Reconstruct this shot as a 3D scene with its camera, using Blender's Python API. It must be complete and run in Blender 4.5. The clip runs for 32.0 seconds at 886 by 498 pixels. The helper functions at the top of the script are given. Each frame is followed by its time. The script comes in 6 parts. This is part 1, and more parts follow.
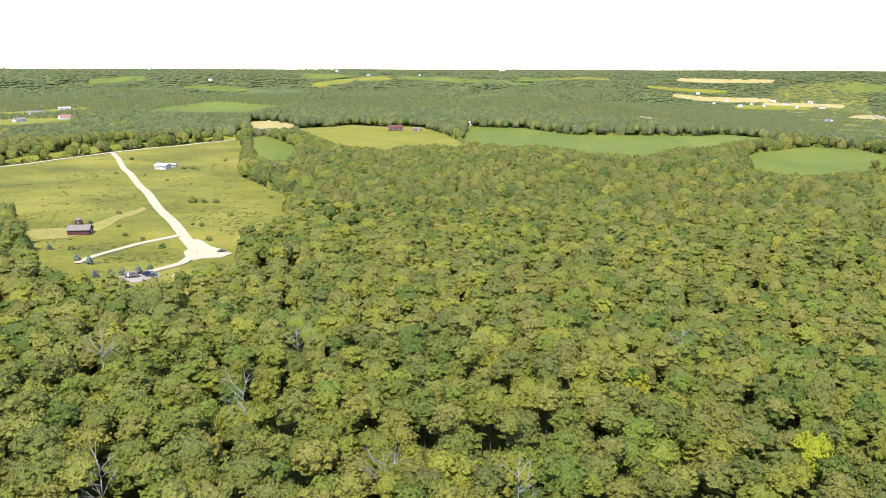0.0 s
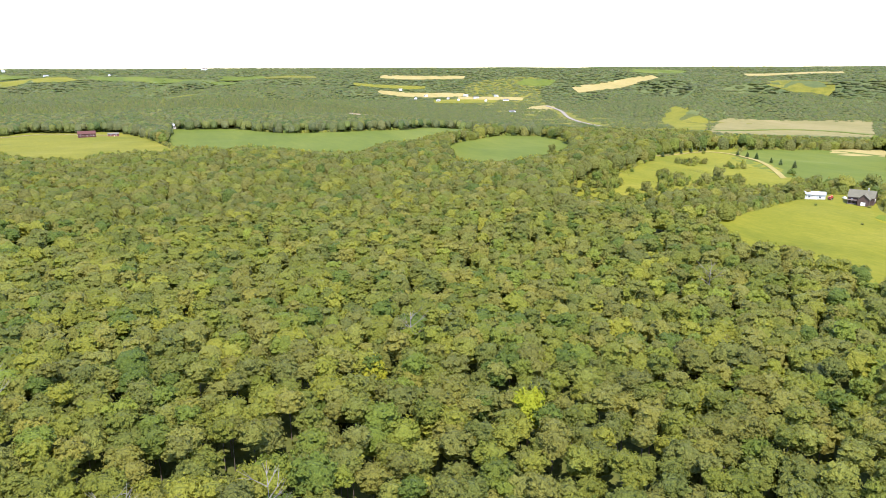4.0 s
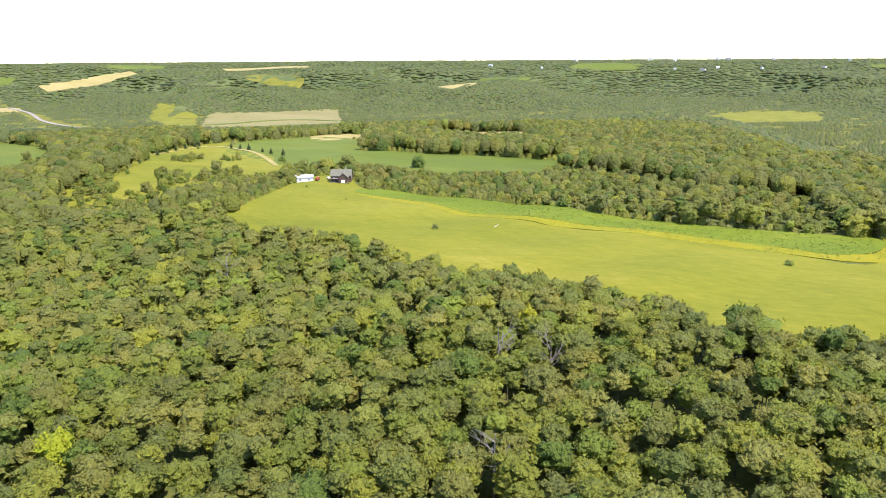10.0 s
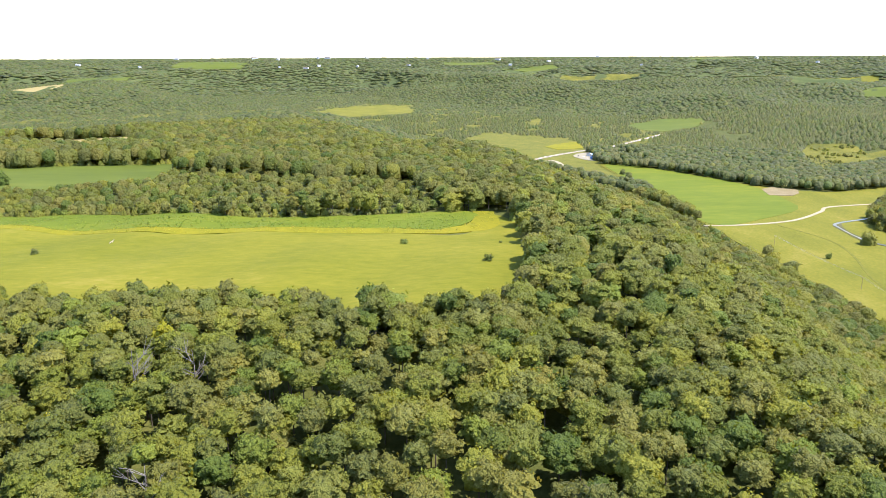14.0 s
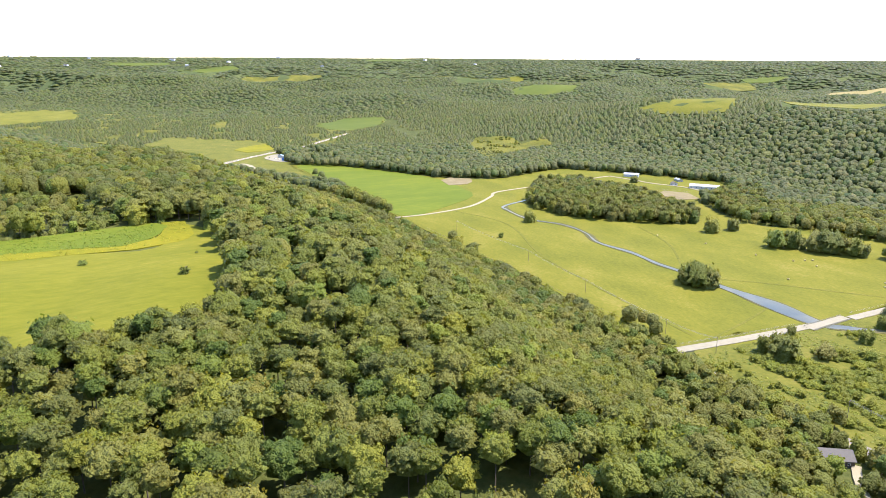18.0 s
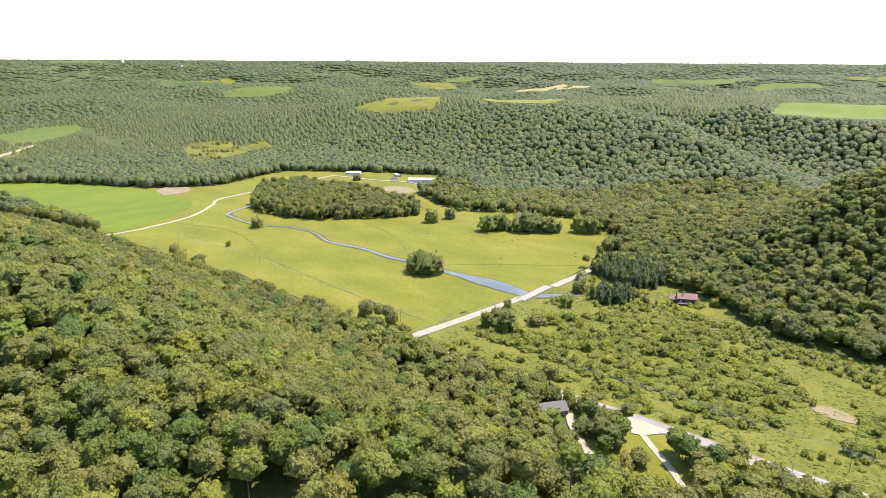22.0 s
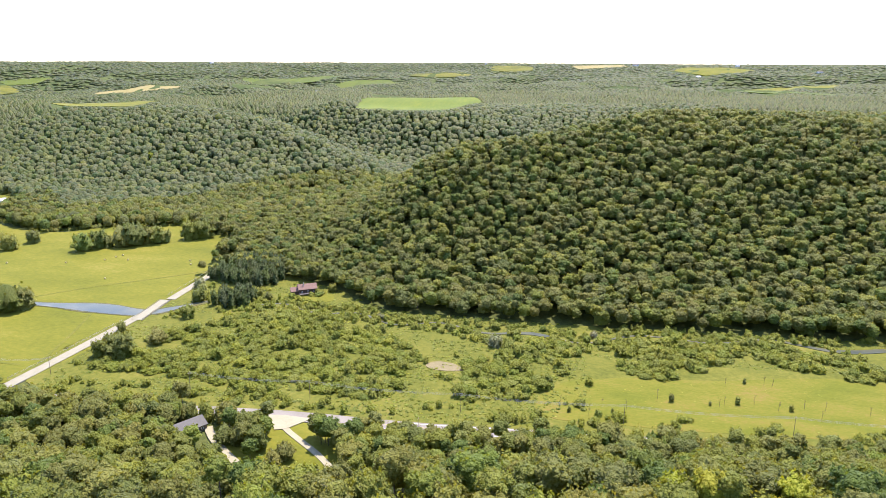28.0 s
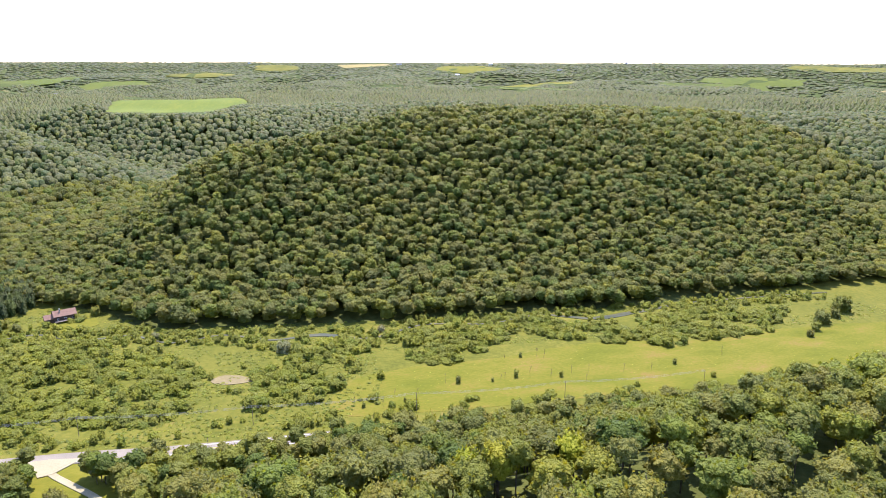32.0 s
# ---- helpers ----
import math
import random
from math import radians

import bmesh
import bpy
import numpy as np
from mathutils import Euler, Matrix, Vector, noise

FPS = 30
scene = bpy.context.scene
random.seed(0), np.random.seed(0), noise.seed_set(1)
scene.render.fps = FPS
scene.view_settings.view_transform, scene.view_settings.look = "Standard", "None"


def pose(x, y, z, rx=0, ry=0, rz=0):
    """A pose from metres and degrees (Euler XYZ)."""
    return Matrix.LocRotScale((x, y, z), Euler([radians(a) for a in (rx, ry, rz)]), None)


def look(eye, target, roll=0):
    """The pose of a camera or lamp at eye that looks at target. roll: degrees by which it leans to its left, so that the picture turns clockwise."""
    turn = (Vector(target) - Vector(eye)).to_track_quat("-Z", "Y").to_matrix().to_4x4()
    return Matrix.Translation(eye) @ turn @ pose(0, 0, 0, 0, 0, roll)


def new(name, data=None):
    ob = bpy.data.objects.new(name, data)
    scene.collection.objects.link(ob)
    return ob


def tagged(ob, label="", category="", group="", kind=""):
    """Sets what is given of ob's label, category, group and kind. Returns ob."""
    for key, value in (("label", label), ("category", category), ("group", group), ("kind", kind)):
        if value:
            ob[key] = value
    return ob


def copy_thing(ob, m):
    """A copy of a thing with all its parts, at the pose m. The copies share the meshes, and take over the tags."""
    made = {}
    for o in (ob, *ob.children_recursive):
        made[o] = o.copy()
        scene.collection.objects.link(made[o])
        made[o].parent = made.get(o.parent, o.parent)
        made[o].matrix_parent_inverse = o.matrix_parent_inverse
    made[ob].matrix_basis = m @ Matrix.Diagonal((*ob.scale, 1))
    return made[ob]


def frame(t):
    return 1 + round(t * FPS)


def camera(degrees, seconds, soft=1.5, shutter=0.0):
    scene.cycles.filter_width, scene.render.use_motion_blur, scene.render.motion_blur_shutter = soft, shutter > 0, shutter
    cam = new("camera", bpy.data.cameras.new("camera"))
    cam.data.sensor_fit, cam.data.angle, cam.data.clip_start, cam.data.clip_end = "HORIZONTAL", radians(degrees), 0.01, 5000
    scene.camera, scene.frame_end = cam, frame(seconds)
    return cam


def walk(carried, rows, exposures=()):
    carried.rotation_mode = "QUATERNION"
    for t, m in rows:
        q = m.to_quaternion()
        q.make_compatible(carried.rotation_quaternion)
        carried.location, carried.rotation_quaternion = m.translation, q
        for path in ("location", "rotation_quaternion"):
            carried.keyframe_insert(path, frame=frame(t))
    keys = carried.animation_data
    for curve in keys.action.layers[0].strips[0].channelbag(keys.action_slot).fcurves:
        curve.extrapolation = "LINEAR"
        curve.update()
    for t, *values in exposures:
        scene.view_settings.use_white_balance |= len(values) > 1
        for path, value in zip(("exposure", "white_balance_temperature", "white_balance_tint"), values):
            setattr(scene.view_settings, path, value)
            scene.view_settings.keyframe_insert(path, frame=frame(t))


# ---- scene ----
cam = camera(64.5, 32.0, soft=0.7)
EYE = 190.0
# seconds, yaw, pitch, roll of a hovering camera that turns on the spot
ROWS = [
    (0, 0.14, -14.45, -0.14), (0.5, -2.40, -14.43, -0.10), (1, -4.96, -14.39, -0.03), (1.5, -7.62, -14.37, 0.04),
    (2, -10.36, -14.39, 0.09), (2.5, -13.10, -14.46, 0.11), (3, -16.18, -14.51, 0.17), (3.5, -19.49, -14.55, 0.18),
    (4, -22.78, -14.60, 0.21), (4.5, -25.70, -14.64, 0.26), (6.5, -37.34, -14.80, 0.36), (7, -40.58, -14.83, 0.34),
    (7.5, -43.91, -14.89, 0.31), (8, -47.16, -14.98, 0.29), (8.5, -50.58, -15.01, 0.26), (9, -54.53, -15.05, 0.32),
    (9.5, -58.41, -15.10, 0.34), (10, -62.26, -15.13, 0.31), (10.5, -66.06, -15.12, 0.32), (11, -70.12, -15.19, 0.27),
    (11.5, -74.02, -15.23, 0.31), (12, -77.75, -15.29, 0.30), (12.5, -81.62, -15.28, 0.34), (13, -85.34, -15.29, 0.36),
    (13.5, -89.02, -15.34, 0.30), (14, -92.71, -15.37, 0.25), (14.5, -95.80, -15.38, 0.20), (16.5, -108.63, -15.30, -0.00),
    (17, -111.45, -15.27, -0.04), (17.5, -114.36, -15.27, -0.25), (18, -117.45, -15.27, -0.31), (18.5, -120.11, -15.25, -0.25),
    (19, -122.77, -15.21, -0.23), (19.5, -125.50, -15.19, -0.31), (20, -128.26, -15.18, -0.36), (20.5, -130.94, -15.12, -0.35),
    (21, -134.03, -15.09, -0.33), (21.5, -137.08, -15.08, -0.30), (22, -139.86, -15.05, -0.33), (22.5, -142.66, -15.04, -0.38),
    (23, -145.87, -15.06, -0.31), (23.5, -148.58, -15.07, -0.34), (24, -152.29, -15.07, -0.30), (24.5, -154.62, -15.07, -0.34),
    (26.5, -163.79, -14.94, -0.33), (27, -166.08, -14.90, -0.32), (27.5, -168.80, -14.90, -0.27), (28, -171.50, -14.95, -0.26),
    (28.5, -173.78, -14.98, -0.31), (29, -175.66, -14.96, -0.34), (29.5, -177.79, -14.97, -0.38), (30, -178.17, -14.92, -0.40),
    (30.5, -180.78, -14.97, -0.35), (31, -183.71, -14.99, -0.23), (31.5, -186.68, -14.98, -0.09), (32, -189.84, -14.95, -0.15),
]
EXPOSURE = [(0.0, 1.78, 6420, 19), (32.0, 1.80, 6380, 23)]
walk(cam, [(t, pose(0, 0, EYE, 90 + pitch, roll, yaw)) for t, yaw, pitch, roll in ROWS], EXPOSURE)

# ---------------------------------------------------------------- daylight
SUN_AZ, SUN_EL = 192.0, 61.0      # degrees clockwise from +y, degrees up
world = bpy.data.worlds.new("sky")
scene.world = world
world.use_nodes = True
_n = world.node_tree.nodes
_sky = _n.new("ShaderNodeTexSky")
_sky.sky_type, _sky.sun_disc = "NISHITA", False
_sky.sun_elevation, _sky.sun_rotation = radians(SUN_EL), radians(SUN_AZ)
_sky.altitude, _sky.air_density, _sky.dust_density, _sky.ozone_density = 300, 1.0, 0.3, 1.2
world.node_tree.links.new(_sky.outputs[0], _n["Background"].inputs[0])
_n["Background"].inputs[1].default_value = 0.15
sun = new("sun", bpy.data.lights.new("sun", "SUN"))
sun.data.energy, sun.data.angle, sun.data.color = 3.1, radians(0.53), (1.0, 0.95, 0.86)
_to = Vector((math.sin(radians(SUN_AZ)) * math.cos(radians(SUN_EL)), math.cos(radians(SUN_AZ)) * math.cos(radians(SUN_EL)), math.sin(radians(SUN_EL))))
sun.matrix_world = look(_to * 300, (0, 0, 0))


# ---------------------------------------------------------------- materials
def tree_of(name):
    m = bpy.data.materials.new(name)
    m.use_nodes = True
    t = m.node_tree
    for n in list(t.nodes):
        t.nodes.remove(n)
    out = t.nodes.new("ShaderNodeOutputMaterial")
    return m, t, out


def node(t, kind, **values):
    n = t.nodes.new(kind)
    for k, v in values.items():
        n.inputs[k.replace("_", " ")].default_value = v
    return n


def noise_of(t, scale, detail=4.0, rough=0.6, vec=None):
    n = node(t, "ShaderNodeTexNoise", Scale=scale, Detail=detail, Roughness=rough)
    if vec is None:
        vec = t.nodes.new("ShaderNodeNewGeometry").outputs["Position"]
    t.links.new(vec, n.inputs["Vector"])
    return n.outputs["Fac"]


def ramp(t, fac, stops):
    r = t.nodes.new("ShaderNodeValToRGB")
    while len(r.color_ramp.elements) < len(stops):
        r.color_ramp.elements.new(0.5)
    for e, (p, c) in zip(r.color_ramp.elements, stops):
        e.position, e.color = p, (*c, 1)
    t.links.new(fac, r.inputs[0])
    return r.outputs[0]


def maths(t, op, a, b, clamp=False):
    n = t.nodes.new("ShaderNodeMath")
    n.operation, n.use_clamp = op, clamp
    for i, v in enumerate((a, b)):
        if isinstance(v, (int, float)):
            n.inputs[i].default_value = v
        else:
            t.links.new(v, n.inputs[i])
    return n.outputs[0]


def mixed(t, fac, a, b, mode="MIX"):
    n = t.nodes.new("ShaderNodeMix")
    n.data_type, n.blend_type = "RGBA", mode
    for i, v in ((0, fac), (6, a), (7, b)):
        if isinstance(v, (int, float)):
            n.inputs[i].default_value = v
        elif isinstance(v, tuple):
            n.inputs[i].default_value = (*v, 1)
        else:
            t.links.new(v, n.inputs[i])
    return n.outputs[2]


def surface(name, stops, scale=0.3, fine=3.0, rough=0.9, bump=0.0, metal=0.0, spread=0.5, stretch=None, gloss=0.14):
    """A worn, two-scale surface: broad patches and fine grain pick from the colour stops."""
    m, t, out = tree_of(name)
    b = node(t, "ShaderNodeBsdfPrincipled", Roughness=rough, Metallic=metal)
    b.inputs["Specular IOR Level"].default_value = gloss
    vec = t.nodes.new("ShaderNodeNewGeometry").outputs["Position"]
    if stretch:
        mp = t.nodes.new("ShaderNodeMapping")
        mp.inputs["Rotation"].default_value, mp.inputs["Scale"].default_value = (0, 0, radians(stretch[0])), (1, stretch[1], 1)
        t.links.new(vec, mp.inputs["Vector"])
        vec = mp.outputs[0]
    broad, grain = noise_of(t, scale, 5, 0.62, vec), noise_of(t, fine, 4, 0.7, vec)
    fac = maths(t, "ADD", maths(t, "MULTIPLY", broad, 1 - spread), maths(t, "MULTIPLY", grain, spread))
    fac = maths(t, "ADD", maths(t, "MULTIPLY", maths(t, "SUBTRACT", fac, 0.5), 2.2), 0.5, True)
    t.links.new(ramp(t, fac, stops), b.inputs["Base Color"])
    if bump:
        bn = node(t, "ShaderNodeBump", Strength=min(1.0, bump), Distance=bump)
        t.links.new(grain, bn.inputs["Height"])
        t.links.new(bn.outputs[0], b.inputs["Normal"])
    t.links.new(b.outputs[0], out.inputs[0])
    return m


# leaf colour from tree to tree: fresh green, plain green, grey-green, olive
HUES = [(0.0, (0.86, 1.05, 0.88)), (0.2, (1.13, 1.09, 0.78)), (0.4, (0.98, 1.02, 0.95)), (0.6, (1.03, 1.0, 1.30)), (0.8, (1.13, 1.0, 1.1)), (1.0, (0.86, 0.92, 1.0))]


def foliage(name, stops, tone="attribute", thin=0.44, cell=0.62, lumps=1.0, hues=HUES):
    """Leaves: matte, a little light shining through. The tone of a whole tree, then of each spray of leaves (cell metres wide);
    sprays and leaf clusters stand out in relief."""
    m, t, out = tree_of(name)
    if tone == "attribute":
        a = t.nodes.new("ShaderNodeAttribute")
        a.attribute_name = "tone"
        whole = a.outputs["Fac"]
    elif tone == "object":
        whole = t.nodes.new("ShaderNodeObjectInfo").outputs["Random"]
    pos = t.nodes.new("ShaderNodeNewGeometry").outputs["Position"]
    sprays = node(t, "ShaderNodeTexVoronoi", Scale=1.0 / cell)
    big = node(t, "ShaderNodeTexVoronoi", Scale=0.4 / cell)
    warp = t.nodes.new("ShaderNodeVectorMath")
    warp.operation = "MULTIPLY_ADD"
    wn = node(t, "ShaderNodeTexNoise", Scale=0.8 / cell, Detail=2.0)
    t.links.new(pos, wn.inputs["Vector"]), t.links.new(wn.outputs["Color"], warp.inputs[0])
    warp.inputs[1].default_value = (1.2 * cell,) * 3
    t.links.new(pos, warp.inputs[2])
    for v in (sprays, big):
        t.links.new(warp.outputs[0], v.inputs["Vector"])
    one = t.nodes.new("ShaderNodeSeparateColor")
    t.links.new(sprays.outputs["Color"], one.inputs[0])
    fac = maths(t, "ADD", maths(t, "MULTIPLY", whole, 0.60), maths(t, "MULTIPLY", one.outputs[0], 0.30))
    fac = maths(t, "ADD", fac, maths(t, "MULTIPLY", noise_of(t, 0.011, 3, 0.6), 0.30))
    fac = maths(t, "SUBTRACT", fac, 0.14, True)
    kinds = maths(t, "FRACT", maths(t, "MULTIPLY", whole, 7.31), 0.0)
    col = mixed(t, 1.0, ramp(t, fac, stops), ramp(t, kinds, hues), "MULTIPLY")
    d, tr = node(t, "ShaderNodeBsdfPrincipled", Roughness=0.62), t.nodes.new("ShaderNodeBsdfTranslucent")
    d.inputs["Specular IOR Level"].default_value = 0.25
    height = maths(t, "ADD", maths(t, "MULTIPLY", sprays.outputs["Distance"], -0.95 * cell), maths(t, "MULTIPLY", big.outputs["Distance"], -1.9 * cell))
    height = maths(t, "ADD", height, maths(t, "MULTIPLY", noise_of(t, 1.8 / cell, 2, 0.6), 0.7 * cell))
    bn = node(t, "ShaderNodeBump", Strength=min(lumps, 1.0), Distance=max(lumps, 1.0))
    t.links.new(height, bn.inputs["Height"])
    mix = t.nodes.new("ShaderNodeMixShader")
    mix.inputs[0].default_value = thin
    t.links.new(col, d.inputs["Base Color"])
    t.links.new(mixed(t, 1.0, col, (1.32, 1.12, 0.55), "MULTIPLY"), tr.inputs["Color"])   # light through a leaf is yellower
    for s in (d, tr):
        t.links.new(bn.outputs[0], s.inputs["Normal"])
    t.links.new(d.outputs[0], mix.inputs[1]), t.links.new(tr.outputs[0], mix.inputs[2])
    t.links.new(mix.outputs[0], out.inputs[0])
    return m


GREENS = [(0.0, (0.098, 0.124, 0.024)), (0.3, (0.156, 0.180, 0.031)), (0.55, (0.204, 0.224, 0.037)), (0.8, (0.254, 0.270, 0.041)), (1.0, (0.315, 0.320, 0.053))]
M_LEAF = foliage("broadleaf_canopy", GREENS, lumps=1.15)
# Bluer and duller than the near leaves: distance haze put into the colour.
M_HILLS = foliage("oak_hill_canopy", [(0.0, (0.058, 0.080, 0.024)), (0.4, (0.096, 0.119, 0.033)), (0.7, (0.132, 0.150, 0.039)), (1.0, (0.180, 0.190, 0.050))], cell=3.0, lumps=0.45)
M_SLOPES = foliage("slope_canopy", [(0.0, (0.098, 0.124, 0.026)), (0.4, (0.166, 0.190, 0.037)), (0.7, (0.222, 0.238, 0.045)), (1.0, (0.305, 0.304, 0.060))], thin=0.52, cell=0.9, lumps=1.0)
M_TREE = foliage("broadleaf_crown", GREENS, "object", lumps=1.15)
SHRUB_HUES = [(0.0, (0.92, 1.02, 1.0)), (0.35, (1.04, 1.05, 0.9)), (0.7, (0.98, 1.0, 1.5)), (1.0, (1.03, 1.02, 1.0))]
M_SHRUB = foliage("shrub_leaves", [(0.0, (0.125, 0.152, 0.015)), (0.5, (0.205, 0.226, 0.021)), (1.0, (0.30, 0.305, 0.034))], "attribute", 0.42, 0.6, hues=SHRUB_HUES)
M_BUSHY = foliage("meadow_weed_leaves", [(0.0, (0.075, 0.092, 0.012)), (0.5, (0.125, 0.135, 0.018)), (1.0, (0.20, 0.19, 0.03))], "attribute", 0.4, 0.6)
M_BEAN = foliage("soybean_leaves", [(0.0, (0.080, 0.130, 0.006)), (0.5, (0.120, 0.170, 0.008)), (1.0, (0.19, 0.22, 0.012))], "attribute", 0.3, 0.6)
M_YELLOW_WEED = foliage("flowering_weed_leaves", [(0.0, (0.13, 0.15, 0.008)), (0.5, (0.21, 0.21, 0.010)), (1.0, (0.30, 0.27, 0.016))], "attribute", 0.3, 0.6)
M_BUSH = foliage("bush_leaves", [(0.0, (0.06, 0.09, 0.018)), (0.5, (0.12, 0.15, 0.026)), (1.0, (0.19, 0.21, 0.045))], "object", 0.28, 0.5)
M_PARK = foliage("open_grown_leaves", [(0.0, (0.09, 0.12, 0.020)), (0.5, (0.16, 0.18, 0.030)), (1.0, (0.24, 0.245, 0.05))], "object", 0.35, 0.5)
M_YELLOW = foliage("yellow_green_leaves", [(0.0, (0.160, 0.208, 0.010)), (0.5, (0.240, 0.272, 0.012)), (1.0, (0.336, 0.336, 0.020))], "object", 0.35)
M_CONIFER = foliage("conifer_needles", [(0.0, (0.036, 0.058, 0.014)), (0.6, (0.062, 0.092, 0.020)), (1.0, (0.092, 0.12, 0.026))], "object", 0.2, 0.5)
M_SPRUCE = foliage("blue_spruce_needles", [(0.0, (0.10, 0.125, 0.085)), (1.0, (0.21, 0.245, 0.17))], "object", 0.1, 0.4)
M_WILLOW = foliage("silver_willow_leaves", [(0.0, (0.17, 0.20, 0.075)), (1.0, (0.33, 0.34, 0.15))], "object")
M_BARK = surface("bark", [(0, (0.05, 0.04, 0.03)), (1, (0.17, 0.14, 0.11))], 0.5, 6, 0.95, 0.05)
M_DEAD = surface("dead_wood", [(0, (0.119, 0.105, 0.087)), (1, (0.231, 0.210, 0.182))], 0.5, 6, 0.9, 0.03)
M_GROUND = surface("forest_and_pasture_ground", [(0, (0.032, 0.042, 0.011)), (0.45, (0.060, 0.072, 0.016)), (0.75, (0.088, 0.094, 0.022)), (1, (0.120, 0.114, 0.030))], 0.03, 0.3, 0.95, 0.8)
# Woods colour of the far ground, with blue haze worked into the stops.
M_FAR = surface("hazy_far_canopy", [(0, (0.044, 0.063, 0.028)), (0.45, (0.068, 0.088, 0.035)), (0.7, (0.092, 0.109, 0.041)), (1, (0.124, 0.138, 0.05))], 0.006, 0.05, 0.95, 1.0, spread=0.45, gloss=0.0)
M_MEADOW = surface("old_meadow_grass", [(0, (0.040, 0.048, 0.008)), (0.28, (0.072, 0.078, 0.010)), (0.5, (0.108, 0.108, 0.013)), (0.72, (0.150, 0.138, 0.020)), (1, (0.225, 0.190, 0.050))], 0.012, 0.22, 0.95, 0.6, spread=0.40, stretch=(0, 1.7))
M_LAWN = surface("mown_dry_lawn", [(0, (0.115, 0.112, 0.022)), (0.5, (0.160, 0.146, 0.034)), (1, (0.215, 0.185, 0.06))], 0.05, 0.4, 0.95, 0.15)
M_HAY = surface("mown_hay_grass", [(0, (0.072, 0.088, 0.006)), (0.35, (0.108, 0.116, 0.008)), (0.65, (0.144, 0.140, 0.012)), (0.85, (0.180, 0.160, 0.022)), (1, (0.215, 0.178, 0.036))], 0.022, 0.4, 0.95, 0.35, spread=0.42, stretch=(4, 0.3))
M_PASTURE = surface("valley_pasture_grass", [(0, (0.068, 0.080, 0.007)), (0.35, (0.105, 0.110, 0.010)), (0.6, (0.136, 0.131, 0.013)), (0.8, (0.170, 0.150, 0.026)), (1, (0.215, 0.170, 0.045))], 0.012, 0.22, 0.95, 0.35, spread=0.45, stretch=(35, 1.8))
M_SCRUB = surface("rank_valley_grass", [(0, (0.050, 0.060, 0.008)), (0.35, (0.088, 0.096, 0.012)), (0.65, (0.128, 0.124, 0.018)), (1, (0.195, 0.150, 0.048))], 0.03, 0.3, 0.95, 0.4, spread=0.55)
M_SOY = surface("soybean_rows", [(0, (0.048, 0.070, 0.008)), (0.5, (0.076, 0.100, 0.011)), (1, (0.120, 0.132, 0.018))], 0.010, 0.14, 0.9, 0.2, spread=0.35, stretch=(20, 0.25))
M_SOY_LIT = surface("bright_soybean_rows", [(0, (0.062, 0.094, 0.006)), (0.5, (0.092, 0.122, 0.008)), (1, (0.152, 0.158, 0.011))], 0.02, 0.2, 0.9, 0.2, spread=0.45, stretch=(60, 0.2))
M_WILDFLOWER = surface("yellow_weeds", [(0, (0.093, 0.108, 0.006)), (0.5, (0.160, 0.151, 0.007)), (1, (0.210, 0.178, 0.009))], 0.03, 0.3, 0.95, 0.15)
M_STRAW = surface("straw_stubble", [(0, (0.166, 0.147, 0.042)), (0.5, (0.234, 0.193, 0.068)), (1, (0.289, 0.233, 0.101))], 0.015, 0.15, 0.95, 0.1, stretch=(30, 0.2))
M_CORN = surface("contour_crop", [(0, (0.094, 0.094, 0.028)), (0.5, (0.158, 0.139, 0.050)), (1, (0.211, 0.169, 0.078))], 0.01, 0.1, 0.95, 0.1, stretch=(35, 0.15))
M_SOIL = surface("bare_soil", [(0, (0.125, 0.105, 0.046)), (0.5, (0.18, 0.148, 0.075)), (1, (0.25, 0.205, 0.12))], 0.06, 0.6, 0.95, 0.15)
M_GRAVEL = surface("pale_gravel", [(0, (0.215, 0.188, 0.112)), (0.5, (0.28, 0.248, 0.158)), (1, (0.34, 0.305, 0.205))], 0.08, 1.2, 0.95, 0.05)
M_ASPHALT = surface("weathered_asphalt", [(0, (0.150, 0.132, 0.104)), (0.5, (0.200, 0.176, 0.142)), (1, (0.25, 0.222, 0.182))], 0.12, 2.0, 0.85, 0.02)
M_BANK = surface("muddy_bank", [(0, (0.045, 0.050, 0.016)), (0.5, (0.085, 0.082, 0.030)), (1, (0.15, 0.125, 0.065))], 0.06, 0.6, 0.95, 0.3)
M_PAINT_WHITE = surface("road_paint_white", [(0, (0.62, 0.62, 0.58)), (1, (0.85, 0.85, 0.82))], 0.5, 3, 0.7)
M_PAINT_YELLOW = surface("road_paint_yellow", [(0, (0.55, 0.40, 0.06)), (1, (0.75, 0.55, 0.10))], 0.5, 3, 0.7)
M_CONCRETE = surface("pale_concrete", [(0, (0.195, 0.175, 0.115)), (0.5, (0.245, 0.222, 0.152)), (1, (0.295, 0.27, 0.19))], 0.2, 2, 0.85, 0.02)
M_DRY = surface("summer_grass_with_dry_patches", [(0, (0.070, 0.086, 0.007)), (0.4, (0.106, 0.114, 0.010)), (0.6, (0.138, 0.128, 0.016)), (0.78, (0.165, 0.120, 0.030)), (1, (0.185, 0.112, 0.040))], 0.022, 0.4, 0.95, 0.35, spread=0.4, stretch=(-8, 2.2))


